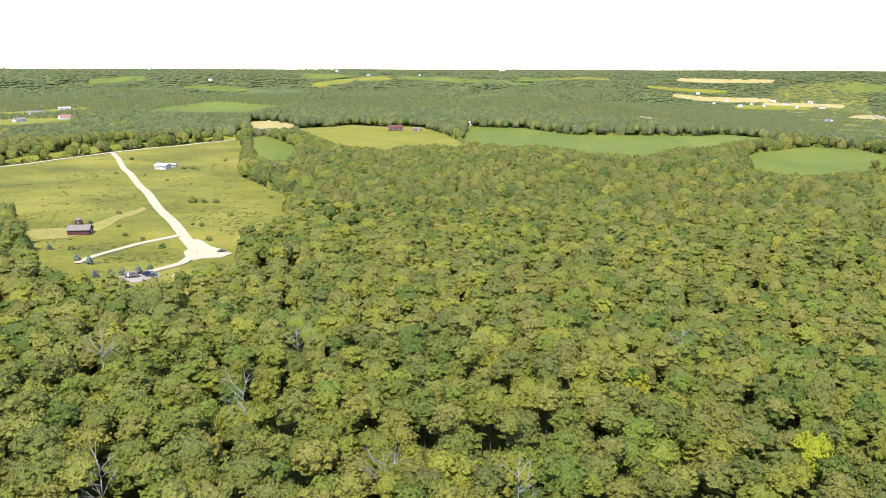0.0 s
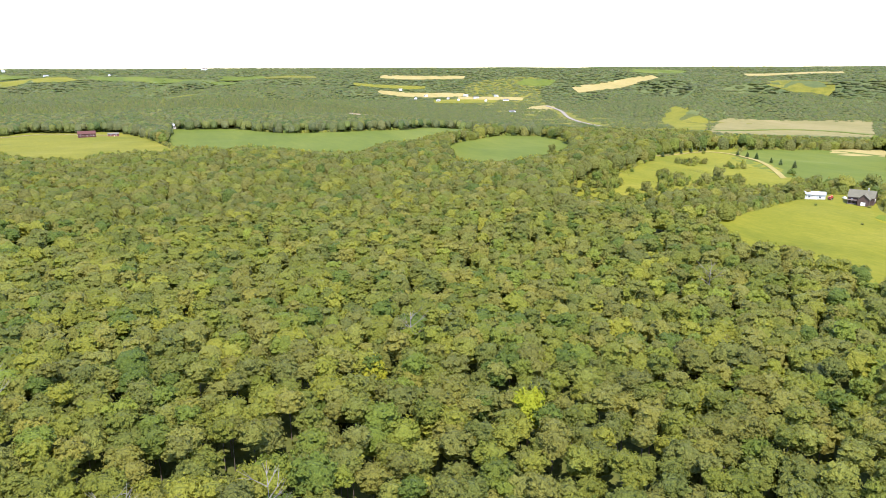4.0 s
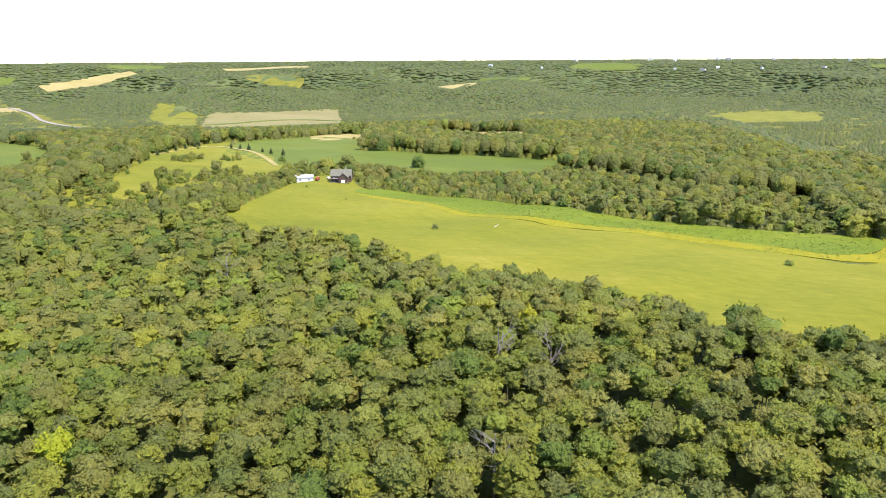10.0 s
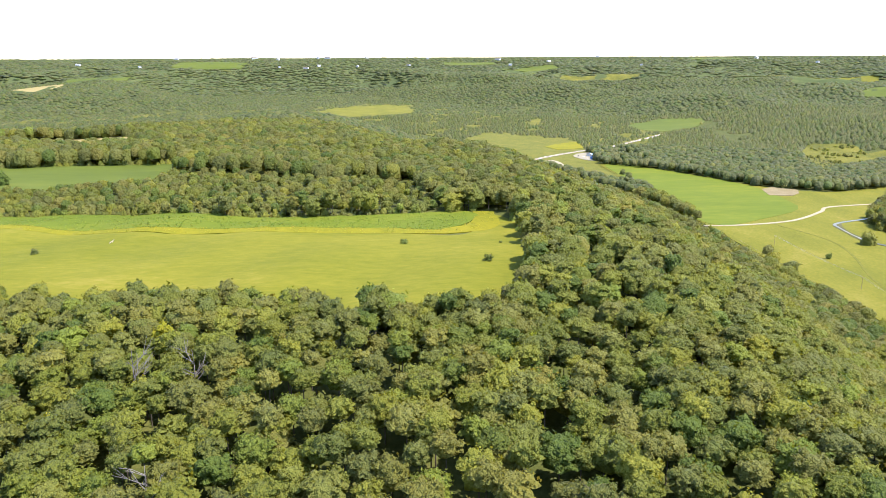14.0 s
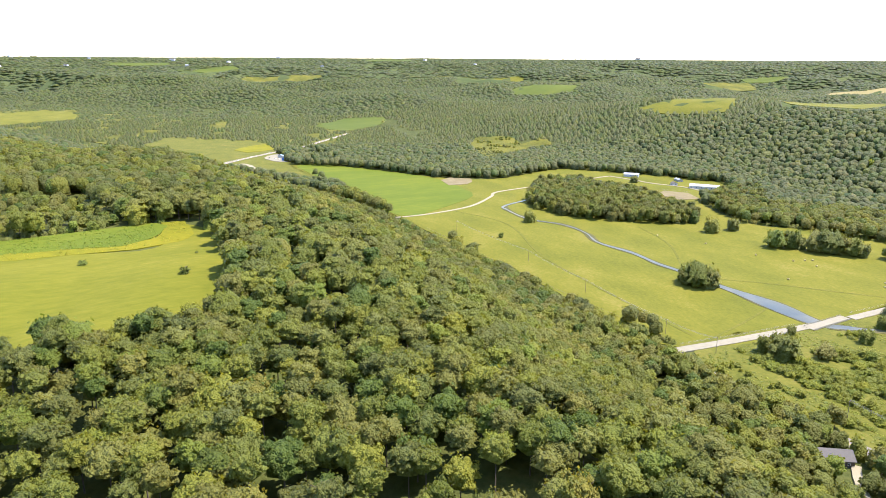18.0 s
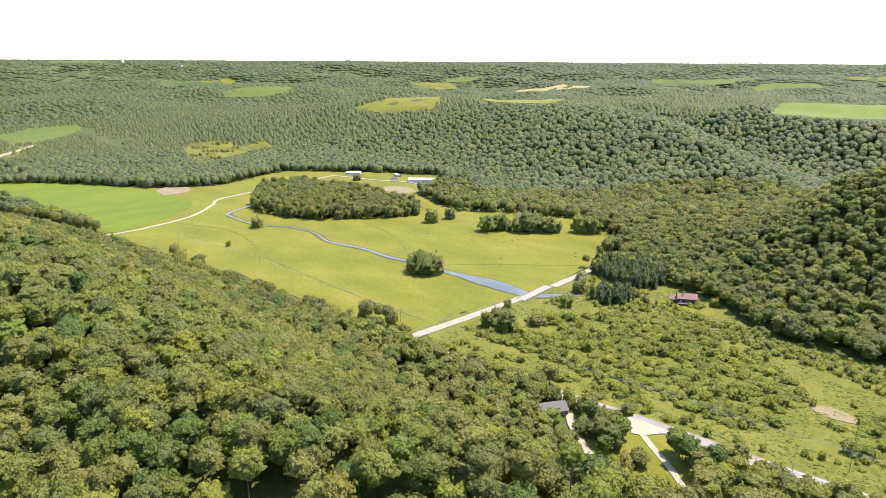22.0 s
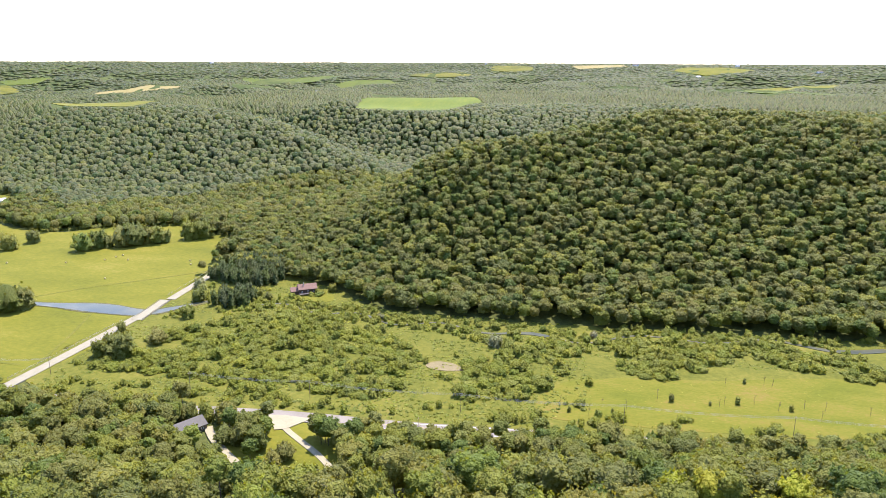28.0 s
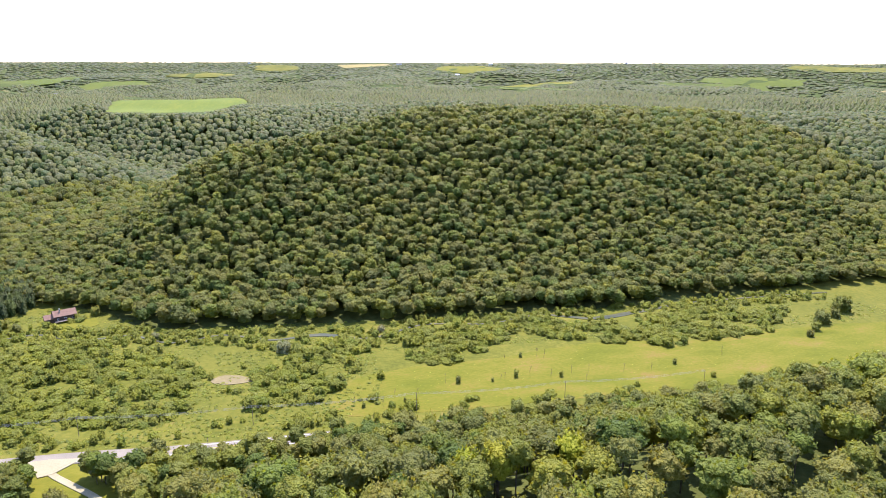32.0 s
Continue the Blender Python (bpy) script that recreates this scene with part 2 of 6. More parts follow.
def water_material():
    m, t, out = tree_of("river_water")
    b = node(t, "ShaderNodeBsdfPrincipled", Roughness=0.3)
    t.links.new(ramp(t, noise_of(t, 0.035, 4, 0.6), [(0.35, (0.045, 0.055, 0.040)), (0.55, (0.085, 0.085, 0.050)), (0.75, (0.17, 0.155, 0.09))]), b.inputs["Base Color"])
    b.inputs["Specular IOR Level"].default_value = 0.27
    bn = node(t, "ShaderNodeBump", Strength=0.25, Distance=0.15)
    t.links.new(noise_of(t, 0.6, 4, 0.6), bn.inputs["Height"])
    t.links.new(bn.outputs[0], b.inputs["Normal"])
    t.links.new(b.outputs[0], out.inputs[0])
    return m


M_WATER = water_material()

# ---------------------------------------------------------------- terrain
def smooth(e0, e1, v):
    u = np.clip((v - e0) / (e1 - e0), 0.0, 1.0)
    return u * u * (3 - 2 * u)


def wave(x, y, size, seed):
    """Soft hills: a sum of tilted sine waves, about -1 to 1."""
    rng = np.random.RandomState(seed)
    total = np.zeros_like(x, dtype=float)
    for k in range(6):
        a = rng.uniform(0, 2 * math.pi)
        f = 2 * math.pi / (size * rng.uniform(0.7, 1.5))
        total = total + np.sin((x * math.cos(a) + y * math.sin(a)) * f + rng.uniform(0, 6.28))
    return total / 3.0


# valley lines: x, y, half width of the flat floor, slope width on its left and on its right
MAIN_VALLEY = [
    (-2600, -900, 120, 300, 350), (-900, -520, 100, 200, 340), (-300, -400, 95, 130, 320), (0, -384, 112, 150, 280),
    (170, -405, 138, 190, 200), (330, -480, 185, 240, 220), (600, -590, 290, 330, 300), (950, -610, 330, 450, 330),
    (1400, -510, 330, 420, 400), (1900, -290, 450, 420, 420), (2600, 60, 300, 350, 450), (3600, 700, 220, 450, 500)]
SIDE_VALLEY = [(350, -720, 40, 260, 180), (250, -845, 25, 300, 190), (90, -950, 20, 330, 210), (-200, -1090, 15, 350, 240), (-600, -1230, 10, 360, 280), (-1100, -1350, 5, 380, 300)]
BACK_VALLEY = [(2300, -500, 60, 350, 380), (2020, -760, 60, 380, 400), (1760, -1260, 50, 420, 380), (1380, -1680, 40, 420, 380), (1000, -1950, 20, 400, 300)]
SIDE_DRAW = [(60, -965, 12, 150, 150), (200, -1085, 10, 150, 160), (360, -1200, 8, 140, 160), (520, -1300, 5, 130, 150), (640, -1370, 2, 110, 140)]
DRAW = [(135, -300, 14, 70, 70), (95, -235, 14, 75, 75), (78, -205, 6, 75, 75)]
FAR_VALLEY = [
    (2500, 100, 250, 700, 400), (2150, 900, 250, 1150, 400), (1850, 1500, 260, 1350, 420), (1350, 1700, 200, 1050, 420),
    (1450, 2500, 220, 1000, 450), (1750, 3300, 300, 900, 500), (2000, 4300, 420, 700, 500), (2050, 5200, 420, 700, 500)]


def carve(z, x, y, line, floor):
    best = np.full(np.shape(x), 1e9)
    factor = np.ones(np.shape(x))
    for (ax, ay, aw, al, ar), (bx, by, bw, bl, br) in zip(line, line[1:]):
        dx, dy = bx - ax, by - ay
        u = np.clip(((x - ax) * dx + (y - ay) * dy) / (dx * dx + dy * dy), 0, 1)
        px, py = x - ax - u * dx, y - ay - u * dy
        d = np.hypot(px, py)
        left = smooth(-0.3, 0.3, (dx * py - dy * px) / (math.hypot(dx, dy) * np.maximum(d, 1.0)))
        slope = (ar + u * (br - ar)) * (1 - left) + (al + u * (bl - al)) * left
        here = smooth(0.0, 1.0, (d - (aw + u * (bw - aw))) / slope)
        factor = np.where(d < best, np.minimum(here, np.where(best < 1e8, factor * 0 + here, here)), factor)
        best = np.minimum(best, d)
    return floor + (z - floor) * factor


def hill(x, y, cx, cy, sx, sy, turn, height):
    c, s = math.cos(radians(turn)), math.sin(radians(turn))
    u, v = (x - cx) * c + (y - cy) * s, -(x - cx) * s + (y - cy) * c
    return height * np.exp(-(u / sx) ** 2 - (v / sy) ** 2)


def terrain(x, y):
    r = np.hypot(x, y)
    z = 96.0 + 7.0 * wave(x, y, 900, 3) * smooth(900, 2000, r) + 9.0 * wave(x, y, 420, 5) * smooth(1100, 2200, r)
    z = z + (8.0 * wave(x, y, 1300, 13) + 5.0 * wave(x, y, 520, 15)) * smooth(2200, 3000, r)
    z = z - hill(x, y, 60, 420, 150, 210, -30, 16) - hill(x, y, 190, 240, 130, 190, -35, 14) - hill(x, y, 30, 40, 160, 160, 0, 12)
    z = z + hill(x, y, -330, -830, 400, 190, 4, 26) - hill(x, y, 2450, 1750, 1100, 650, 125, 26)
    hollows = smooth(0.0, 1.0, 1.0 - 1.5 * np.abs(wave(x, y, 1500, 23))) * smooth(2050, 2700, r) * (1 - smooth(4000, 4800, r))
    z = z - 44.0 * hollows - 20.0 * smooth(0.0, 1.0, 1.0 - 1.8 * np.abs(wave(x, y, 620, 24))) * smooth(2050, 2600, r)
    z = carve(z, x, y, FAR_VALLEY, 2.0) - hill(x, y, 1000, 760, 200, 420, 38, 22)
    z = carve(z, x, y, BACK_VALLEY, 40.0)
    z = z + hill(x, y, 150, -735, 70, 100, 0, 17) + hill(x, y, -120, -820, 130, 120, 0, 12) - hill(x, y, 30, -740, 70, 90, 0, 6)
    z = carve(z, x, y, SIDE_DRAW, 22.0)
    z = carve(z, x, y, SIDE_VALLEY, 16.0)
    z = carve(z, x, y, MAIN_VALLEY, 0.0)
    z = carve(z, x, y, DRAW, 2.0)
    rim = 181.0 + 1.6 * wave(x, y, 800, 9)
    return z + (rim - z) * smooth(3500, 4950, r) + 1.2 * wave(x, y, 90, 11) * smooth(10, 60, z)


RINGS = np.concatenate(([0.0], np.geomspace(12.0, 4980.0, 150)))
SPOKES = 360
_az = np.radians(np.arange(SPOKES) * 360.0 / SPOKES)
_gx, _gy = RINGS[:, None] * np.sin(_az)[None, :], RINGS[:, None] * np.cos(_az)[None, :]
GRID = terrain(_gx, _gy)


def ground(x, y):
    """The height of the ground sheet at x, y (numbers or arrays)."""
    x, y = np.asarray(x, float), np.asarray(y, float)
    r = np.clip(np.hypot(x, y), 0, 4979)
    a = (np.degrees(np.arctan2(x, y)) % 360.0) / (360.0 / SPOKES)
    i = np.clip(np.searchsorted(RINGS, r, side="right") - 1, 0, len(RINGS) - 2)
    j = np.floor(a).astype(int) % SPOKES
    u, v = (r - RINGS[i]) / (RINGS[i + 1] - RINGS[i]), a - np.floor(a)
    k = (j + 1) % SPOKES
    return (GRID[i, j] * (1 - u) + GRID[i + 1, j] * u) * (1 - v) + (GRID[i, k] * (1 - u) + GRID[i + 1, k] * u) * v

# ---------------------------------------------------------------- mesh helpers
def mesh_of(name, verts, faces, mats, smooth_shade=False):
    me = bpy.data.meshes.new(name)
    me.from_pydata([tuple(map(float, v)) for v in verts], [], [tuple(map(int, f)) for f in faces])
    for m in mats if isinstance(mats, (list, tuple)) else [mats]:
        me.materials.append(m)
    if smooth_shade:
        me.polygons.foreach_set("use_smooth", [True] * len(me.polygons))
    me.update()
    return me


def mesh_np(name, verts, tris, mat, tone=None, smooth_shade=False, normals=None):
    """A big triangle mesh straight from arrays."""
    me = bpy.data.meshes.new(name)
    me.vertices.add(len(verts))
    me.vertices.foreach_set("co", np.ascontiguousarray(verts, np.float32).ravel())
    me.loops.add(len(tris) * 3)
    me.loops.foreach_set("vertex_index", np.ascontiguousarray(tris, np.int32).ravel())
    me.polygons.add(len(tris))
    me.polygons.foreach_set("loop_start", np.arange(0, len(tris) * 3, 3, dtype=np.int32))
    if smooth_shade:
        me.polygons.foreach_set("use_smooth", np.ones(len(tris), bool))
    if tone is not None:
        me.attributes.new("tone", "FLOAT", "POINT").data.foreach_set("value", np.ascontiguousarray(tone, np.float32))
    me.materials.append(mat)
    me.update(calc_edges=True)
    if normals is not None:
        me.normals_split_custom_set_from_vertices(np.ascontiguousarray(normals, np.float32))
    return me


def inside(x, y, poly):
    x, y = np.asarray(x, float), np.asarray(y, float)
    hit = np.zeros(x.shape, bool)
    for (ax, ay), (bx, by) in zip(poly, poly[1:] + poly[:1]):
        cross = (ay > y) != (by > y)
        with np.errstate(divide="ignore", invalid="ignore"):
            hit ^= cross & (x < (bx - ax) * (y - ay) / ((by - ay) if by != ay else 1e-9) + ax)
    return hit


def near_line(x, y, line):
    """The distance of points from a polyline."""
    best = np.full(np.shape(x), 1e9)
    for (ax, ay), (bx, by) in zip(line, line[1:]):
        dx, dy = bx - ax, by - ay
        u = np.clip(((x - ax) * dx + (y - ay) * dy) / (dx * dx + dy * dy + 1e-9), 0, 1)
        best = np.minimum(best, np.hypot(x - ax - u * dx, y - ay - u * dy))
    return best


def curve_through(pts, step=6.0, closed=False):
    """A smooth line through points (Catmull-Rom), in about even steps."""
    p = [Vector((*q, 0)) for q in pts]
    n = len(p)
    out = []
    for i in range(n if closed else n - 1):
        a, b, c, d = (p[(i + k) % n] if closed else p[min(max(i + k, 0), n - 1)] for k in (-1, 0, 1, 2))
        count = max(1, int((c - b).length / step))
        for k in range(count):
            u = k / count
            q = 0.5 * ((2 * b) + (c - a) * u + (2 * a - 5 * b + 4 * c - d) * u * u + (3 * b - a - 3 * c + d) * u ** 3)
            out.append((q.x, q.y))
    if not closed:
        out.append((p[-1].x, p[-1].y))
    return out


def lift(x, y, extra=0.0):
    return ground(x, y) + 0.22 + 0.0005 * np.hypot(x, y) + extra


def sheet(name, poly, mat, label, category="field", extra=0.0, cell=0.0, soft=True, rough_edge=1.2):
    """A piece of ground cover that lies on the ground sheet, with an uneven edge and a skirt down into the soil."""
    from mathutils.geometry import delaunay_2d_cdt
    cx, cy = np.mean([q[0] for q in poly]), np.mean([q[1] for q in poly])
    cell = cell or max(7.0, math.hypot(cx, cy) * 0.022)
    edge = curve_through(poly, cell, True) if soft else curve_through(poly, cell, True)
    rng = random.Random(len(poly) * 7 + int(abs(cx)))
    edge = [(x + rng.uniform(-rough_edge, rough_edge), y + rng.uniform(-rough_edge, rough_edge)) for x, y in edge]
    xs, ys = np.array([q[0] for q in edge]), np.array([q[1] for q in edge])
    gx, gy = np.meshgrid(np.arange(xs.min(), xs.max(), cell), np.arange(ys.min(), ys.max(), cell))
    gx, gy = gx.ravel(), gy.ravel()
    keep = inside(gx, gy, edge) & (near_line(gx, gy, edge + edge[:1]) > cell * 0.35)
    pts = [Vector(q) for q in edge] + [Vector((a, b)) for a, b in zip(gx[keep], gy[keep])]
    v2, _, f2, _, _, _ = delaunay_2d_cdt(pts, [], [list(range(len(edge)))], 1, 1e-4)
    vx, vy = np.array([v.x for v in v2]), np.array([v.y for v in v2])
    z = lift(vx, vy, extra)
    verts = list(zip(vx, vy, z))
    faces = [tuple(f) for f in f2]
    # skirt
    n0 = len(verts)
    ring = [v2[i] for i in range(len(edge))] if len(v2) >= len(edge) else []
    zz = ground(np.array([q.x for q in ring]), np.array([q.y for q in ring])) - 0.6
    k = len(ring)
    verts += [(q.x, q.y, w) for q, w in zip(ring, zz)] + verts[:k]
    faces += [(n0 + k + i, n0 + i, n0 + (i + 1) % k, n0 + k + (i + 1) % k) for i in range(k)]
    ob = new(name, mesh_of(name, verts, faces, mat, True))
    return tagged(ob, label, category, kind="structure")


def ribbon(name, pts, width, mat, label, category="road", extra=0.12, kind="structure", step=6.0, cross=3, offset=0.0):
    """A road or strip along a smooth line, draped on the ground, with edges that go down into the soil."""
    line = curve_through(pts, step)
    verts, faces = [], []
    cols = cross + 3
    for i, (x, y) in enumerate(line):
        a, b = line[max(i - 1, 0)], line[min(i + 1, len(line) - 1)]
        d = Vector((b[0] - a[0], b[1] - a[1])).normalized()
        n = Vector((-d.y, d.x))
        w = width if isinstance(width, (int, float)) else width(i / (len(line) - 1), x)
        w *= 1 + 0.02 * math.sin(i * 1.7) + 0.015 * math.sin(i * 0.61)
        zmid = max(float(lift(x + n.x * (offset + w * s), y + n.y * (offset + w * s), extra)) for s in (-0.5, 0, 0.5))
        row = [(-0.5, -0.9)] + [(k / cross - 0.5, 0.0) for k in range(cross + 1)] + [(0.5, -0.9)]
        for s, dz in row:
            verts.append((x + n.x * (offset + w * s), y + n.y * (offset + w * s), zmid + dz + 0.06 * (0.25 - s * s)))
    for i in range(len(line) - 1):
        for k in range(cols - 1):
            a = i * cols + k
            faces.append((a, a + cols, a + cols + 1, a + 1))
    ob = new(name, mesh_of(name, verts, faces, mat, False))
    return tagged(ob, label, category, kind=kind)


# ---------------------------------------------------------------- the ground sheet
def ground_sheet():
    n, s = len(RINGS), SPOKES
    verts = [(0, 0, GRID[0, 0])] + [(_gx[i, j], _gy[i, j], GRID[i, j]) for i in range(1, n) for j in range(s)]
    faces = [(0, 1 + (j + 1) % s, 1 + j) for j in range(s)]
    for i in range(n - 2):
        for j in range(s):
            a, b = 1 + i * s + j, 1 + i * s + (j + 1) % s
            faces.append((a, b, b + s, a + s))
    me = mesh_of("ground", verts, faces, [M_GROUND, M_FAR], True)
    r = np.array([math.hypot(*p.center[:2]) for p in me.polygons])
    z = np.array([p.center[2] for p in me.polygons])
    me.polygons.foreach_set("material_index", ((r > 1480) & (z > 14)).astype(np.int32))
    return tagged(new("ground", me), "rolling green land of ridges and valleys under woods and grass", "ground", kind="structure")


ground_sheet()

# ---------------------------------------------------------------- fields: outlines in metres
MEADOW = [(-560, 520), (-425, 663), (-376, 796), (-275, 949), (-240, 849), (-184, 633), (-112, 515), (-92, 412), (-117, 391), (-102, 342),
          (-65, 325), (-98, 303), (-111, 296), (-120, 278), (-143, 280), (-178, 297), (-203, 325), (-228, 372), (-256, 408), (-334, 470)]
VERGE = [(-560, 560), (-430, 690), (-385, 825), (-280, 970), (-312, 1000), (-420, 860), (-468, 715), (-600, 600)]
MOWN = [(-241, 393), (-250, 412), (-231, 419), (-218, 425), (-215, 437), (-212, 484), (-206, 477), (-205, 431), (-207, 408), (-216, 391), (-229, 383)]
FIELD_TAN = [(-351, 1269), (-319, 1306), (-251, 1204), (-240, 1126), (-307, 1124)]
FIELD_SMALL = [(-271, 974), (-256, 1009), (-175, 852), (-160, 715), (-192, 740), (-218, 790)]
FIELD_LIGHT = [(-236, 1122), (-153, 1191), (-32, 1148), (4, 1036), (32, 867), (-25, 865), (-52, 860), (-62, 815), (-103, 841), (-142, 881), (-196, 1026)]
SOY = [(38, 1164), (125, 1146), (187, 1039), (319, 1019), (349, 1017), (414, 1075), (470, 1100), (500, 1050), (473, 998), (401, 944), (325, 862), (278, 846), (222, 770), (205, 776), (164, 785), (113, 873), (77, 850), (32, 886), (22, 960)]
SOY_HILL = [(336, 782), (391, 837), (455, 877), (510, 867), (490, 770), (463, 708), (390, 648), (322, 626), (296, 650), (300, 690)]
HILL_MEADOW = [(299, 469), (331, 505), (357, 518), (389, 521), (444, 558), (524, 616), (600, 632), (640, 618), (575, 572), (552, 500), (512, 428), (464, 406), (420, 420), (363, 425), (327, 410), (303, 436)]
CROP = [(561, 560), (625, 603), (717, 570), (704, 476), (626, 429), (634, 368), (651, 206), (540, 200), (505, 262), (520, 351), (500, 420)]
TAN_RIDGE = [(733, 583), (777, 525), (720, 480), (690, 540)]
TAN_EAST = [(826, 498), (889, 426), (882, 334), (760, 290), (720, 353)]
HAY = [(319, 326), (321, 337), (330, 343), (417, 361), (470, 370), (480, 345), (430, 285), (389, 161), (381, 26), (372, -32), (420, -41), (398, -60), (349, -58), (297, -54),
       (252, -38), (245, 6), (258, 54), (268, 106), (272, 155), (282, 174), (300, 225), (293, 277)]
SOY_STRIP = [(421, 296), (440, 289), (437, 207), (428, 130), (417, 63), (427, -34), (400, -34), (384, -15), (390, 26), (397, 161), (415, 250)]
WEED_STRIP = [(416, 292), (424, 290), (400, 161), (393, 26), (386, -20), (400, -36), (425, -38), (424, -50), (385, -48), (374, -20), (379, 26), (389, 161)]
PASTURE = [(318, -350), (480, -344), (760, -340), (1000, -338), (1250, -340), (1180, -430), (1010, -520), (960, -600), (1000, -760), (880, -850), (770, -900), (680, -850),
           (690, -760), (560, -700), (500, -740), (420, -760), (330, -700), (306, -560)]
GREEN_PASTURE = [(780, -345), (1000, -345), (1240, -348), (1190, -420), (1020, -505), (900, -505), (850, -490), (800, -420)]
SCRUB = [(-420, -352), (-200, -346), (20, -338), (300, -345), (302, -500), (285, -600), (180, -560), (120, -510), (-60, -498), (-260, -500), (-520, -530)]
YARD = [(130, -304), (116, -296), (100, -282), (86, -264), (94, -256), (112, -268), (127, -278), (142, -292)]
WEST_MEADOW = [(0, -360), (-60, -352), (-160, -354), (-300, -358), (-420, -366), (-480, -420), (-360, -436), (-260, -424), (-180, -432), (-110, -418), (-50, -412), (-15, -400)]
FAR_FIELD_A = [(1244, -1146), (1224, -1240), (1330, -1480), (1200, -1420), (1080, -1270), (1031, -1192), (1137, -1149)]
FAR_FIELD_B = [(1190, -1560), (1130, -1800), (1000, -1720), (891, -1484), (870, -1330), (950, -1300), (1060, -1400)]
FAR_FIELD_C = [(444, -1642), (470, -1900), (330, -1980), (200, -1900), (162, -1745), (225, -1470), (318, -1375), (400, -1430)]
VALLEY_CORN = [(1394, 1493), (1778, 1844), (1934, 1819), (2200, 1603), (1847, 1337), (1656, 1198), (1486, 1312)]
VALLEY_TAN = [(1649, 1977), (1849, 2148), (1740, 1850), (1412, 1527), (1474, 1701)]
TOWN_FIELD = [(1560, 2780), (1700, 2960), (1800, 3010), (1790, 2900), (1640, 2700)]

sheet("meadow", MEADOW, M_MEADOW, "old yellow-green meadow with scattered bushes on the ridge", "meadow")
sheet("grass_verge", VERGE, M_HAY, "mown grass verge beside the gravel road", "grass")
sheet("mown_lawn", MOWN, M_LAWN, "mown pale lawn around the red barn", "lawn", 0.15)
sheet("straw_field", FIELD_TAN, M_STRAW, "pale straw-coloured field behind the gravel road")
sheet("crop_field", FIELD_SMALL, M_SOY, "small green crop field beside the woods")
sheet("hay_field", FIELD_LIGHT, M_PASTURE, "light green hay field in front of the red barns")
sheet("soybean_field", SOY, M_SOY, "broad green soybean field on the ridge")
sheet("soybean_field", SOY_HILL, M_SOY, "green soybean field on a rounded hill")
sheet("hill_meadow", HILL_MEADOW, M_HAY, "yellow-green hilltop meadow with scattered trees", "meadow")
sheet("crop_field", CROP, M_SOY, "dark green crop field behind the farmhouse")
sheet("straw_field", TAN_RIDGE, M_STRAW, "narrow straw-coloured field on the ridge")
sheet("straw_field", TAN_EAST, M_STRAW, "straw-coloured field beyond the tree row")
sheet("hay_field", HAY, M_HAY, "long yellow-green mown hay field between woods")
sheet("soybean_strip", SOY_STRIP, M_SOY_LIT, "bright green soybean strip along the hay field", "field", 0.12)
sheet("weed_strip", WEED_STRIP, M_WILDFLOWER, "yellow flowering weeds along the soybean strip", "field", 0.06)
sheet("pasture", PASTURE, M_PASTURE, "flat yellow-green valley pasture by the river", "pasture")
sheet("green_pasture", GREEN_PASTURE, M_SOY_LIT, "greener flat field in the valley", "field", 0.25)
sheet("valley_grass", SCRUB, M_SCRUB, "rank valley grass with shrubs and saplings", "grass")
EAST_FLOOR = [(1000, -335), (1220, -340), (1600, -380), (1800, -200), (1650, -120), (1250, -215)]
sheet("valley_grass", EAST_FLOOR, M_SCRUB, "rough grass beside the highway and the parking lots", "grass")
VALLEY_EAST = [(1250, -560), (1600, -640), (1900, -690), (2250, -420), (2800, -60), (3100, 260), (2750, 420), (2450, 420), (2250, 300), (1950, 60), (1650, -90), (1420, -150), (1300, -350)]
sheet("valley_floor", VALLEY_EAST, M_MEADOW, "rough valley meadow among scattered trees", "meadow", -0.15)
sheet("valley_floor", [(2450, 420), (2750, 420), (2420, 950), (2080, 1560), (1700, 1900), (1560, 2100), (1640, 2600), (1950, 3300), (2200, 3800), (1750, 3800), (1500, 3100), (1250, 2300), (1180, 1800), (1380, 1560), (1650, 1330), (1920, 850)], M_MEADOW, "rough meadow floor of the far valley", "meadow", -0.3)
sheet("roadside_grass", [(166, -320), (140, -326), (118, -325), (60, -326), (14, -327), (14, -318), (60, -306), (86, -284), (68, -256), (76, -242), (100, -252), (132, -270), (162, -296)], M_PASTURE, "grass verge between driveway and highway", "grass", 0.05, 5)
sheet("yard", YARD, M_PASTURE, "grass yard beside the driveways", "lawn", 0.1)
SLOPE_MEADOW = [(1262, -727), (1400, -800), (1476, -856), (1443, -907), (1400, -915), (1330, -892), (1330, -940), (1306, -952), (1255, -919), (1262, -870), (1235, -830), (1203, -761), (1167, -708)]
VALLEY_GREEN = [(1782, -640), (1906, -791), (2031, -848), (2107, -753), (1950, -600)]
VALLEY_YELLOW = [(2663, 313), (2899, 83), (2649, -19), (2460, -8), (2294, 232)]
NORTH_STRIP = [(-640, 1500), (-430, 1540), (-380, 1700), (-560, 1780), (-660, 1680)]
FARM_GREEN = [(-780, 1120), (-690, 1130), (-640, 1230), (-700, 1330), (-800, 1290), (-860, 1200)]
FARM_GREEN_B = [(-1010, 1540), (-860, 1410), (-780, 1560), (-850, 1780), (-1000, 1800)]
sheet("slope_meadow", SLOPE_MEADOW, M_MEADOW, "rough meadow at the foot of the wooded hill", "meadow")
sheet("valley_field", VALLEY_GREEN, M_SOY, "dark green crop field in the valley", "field", 0.2)
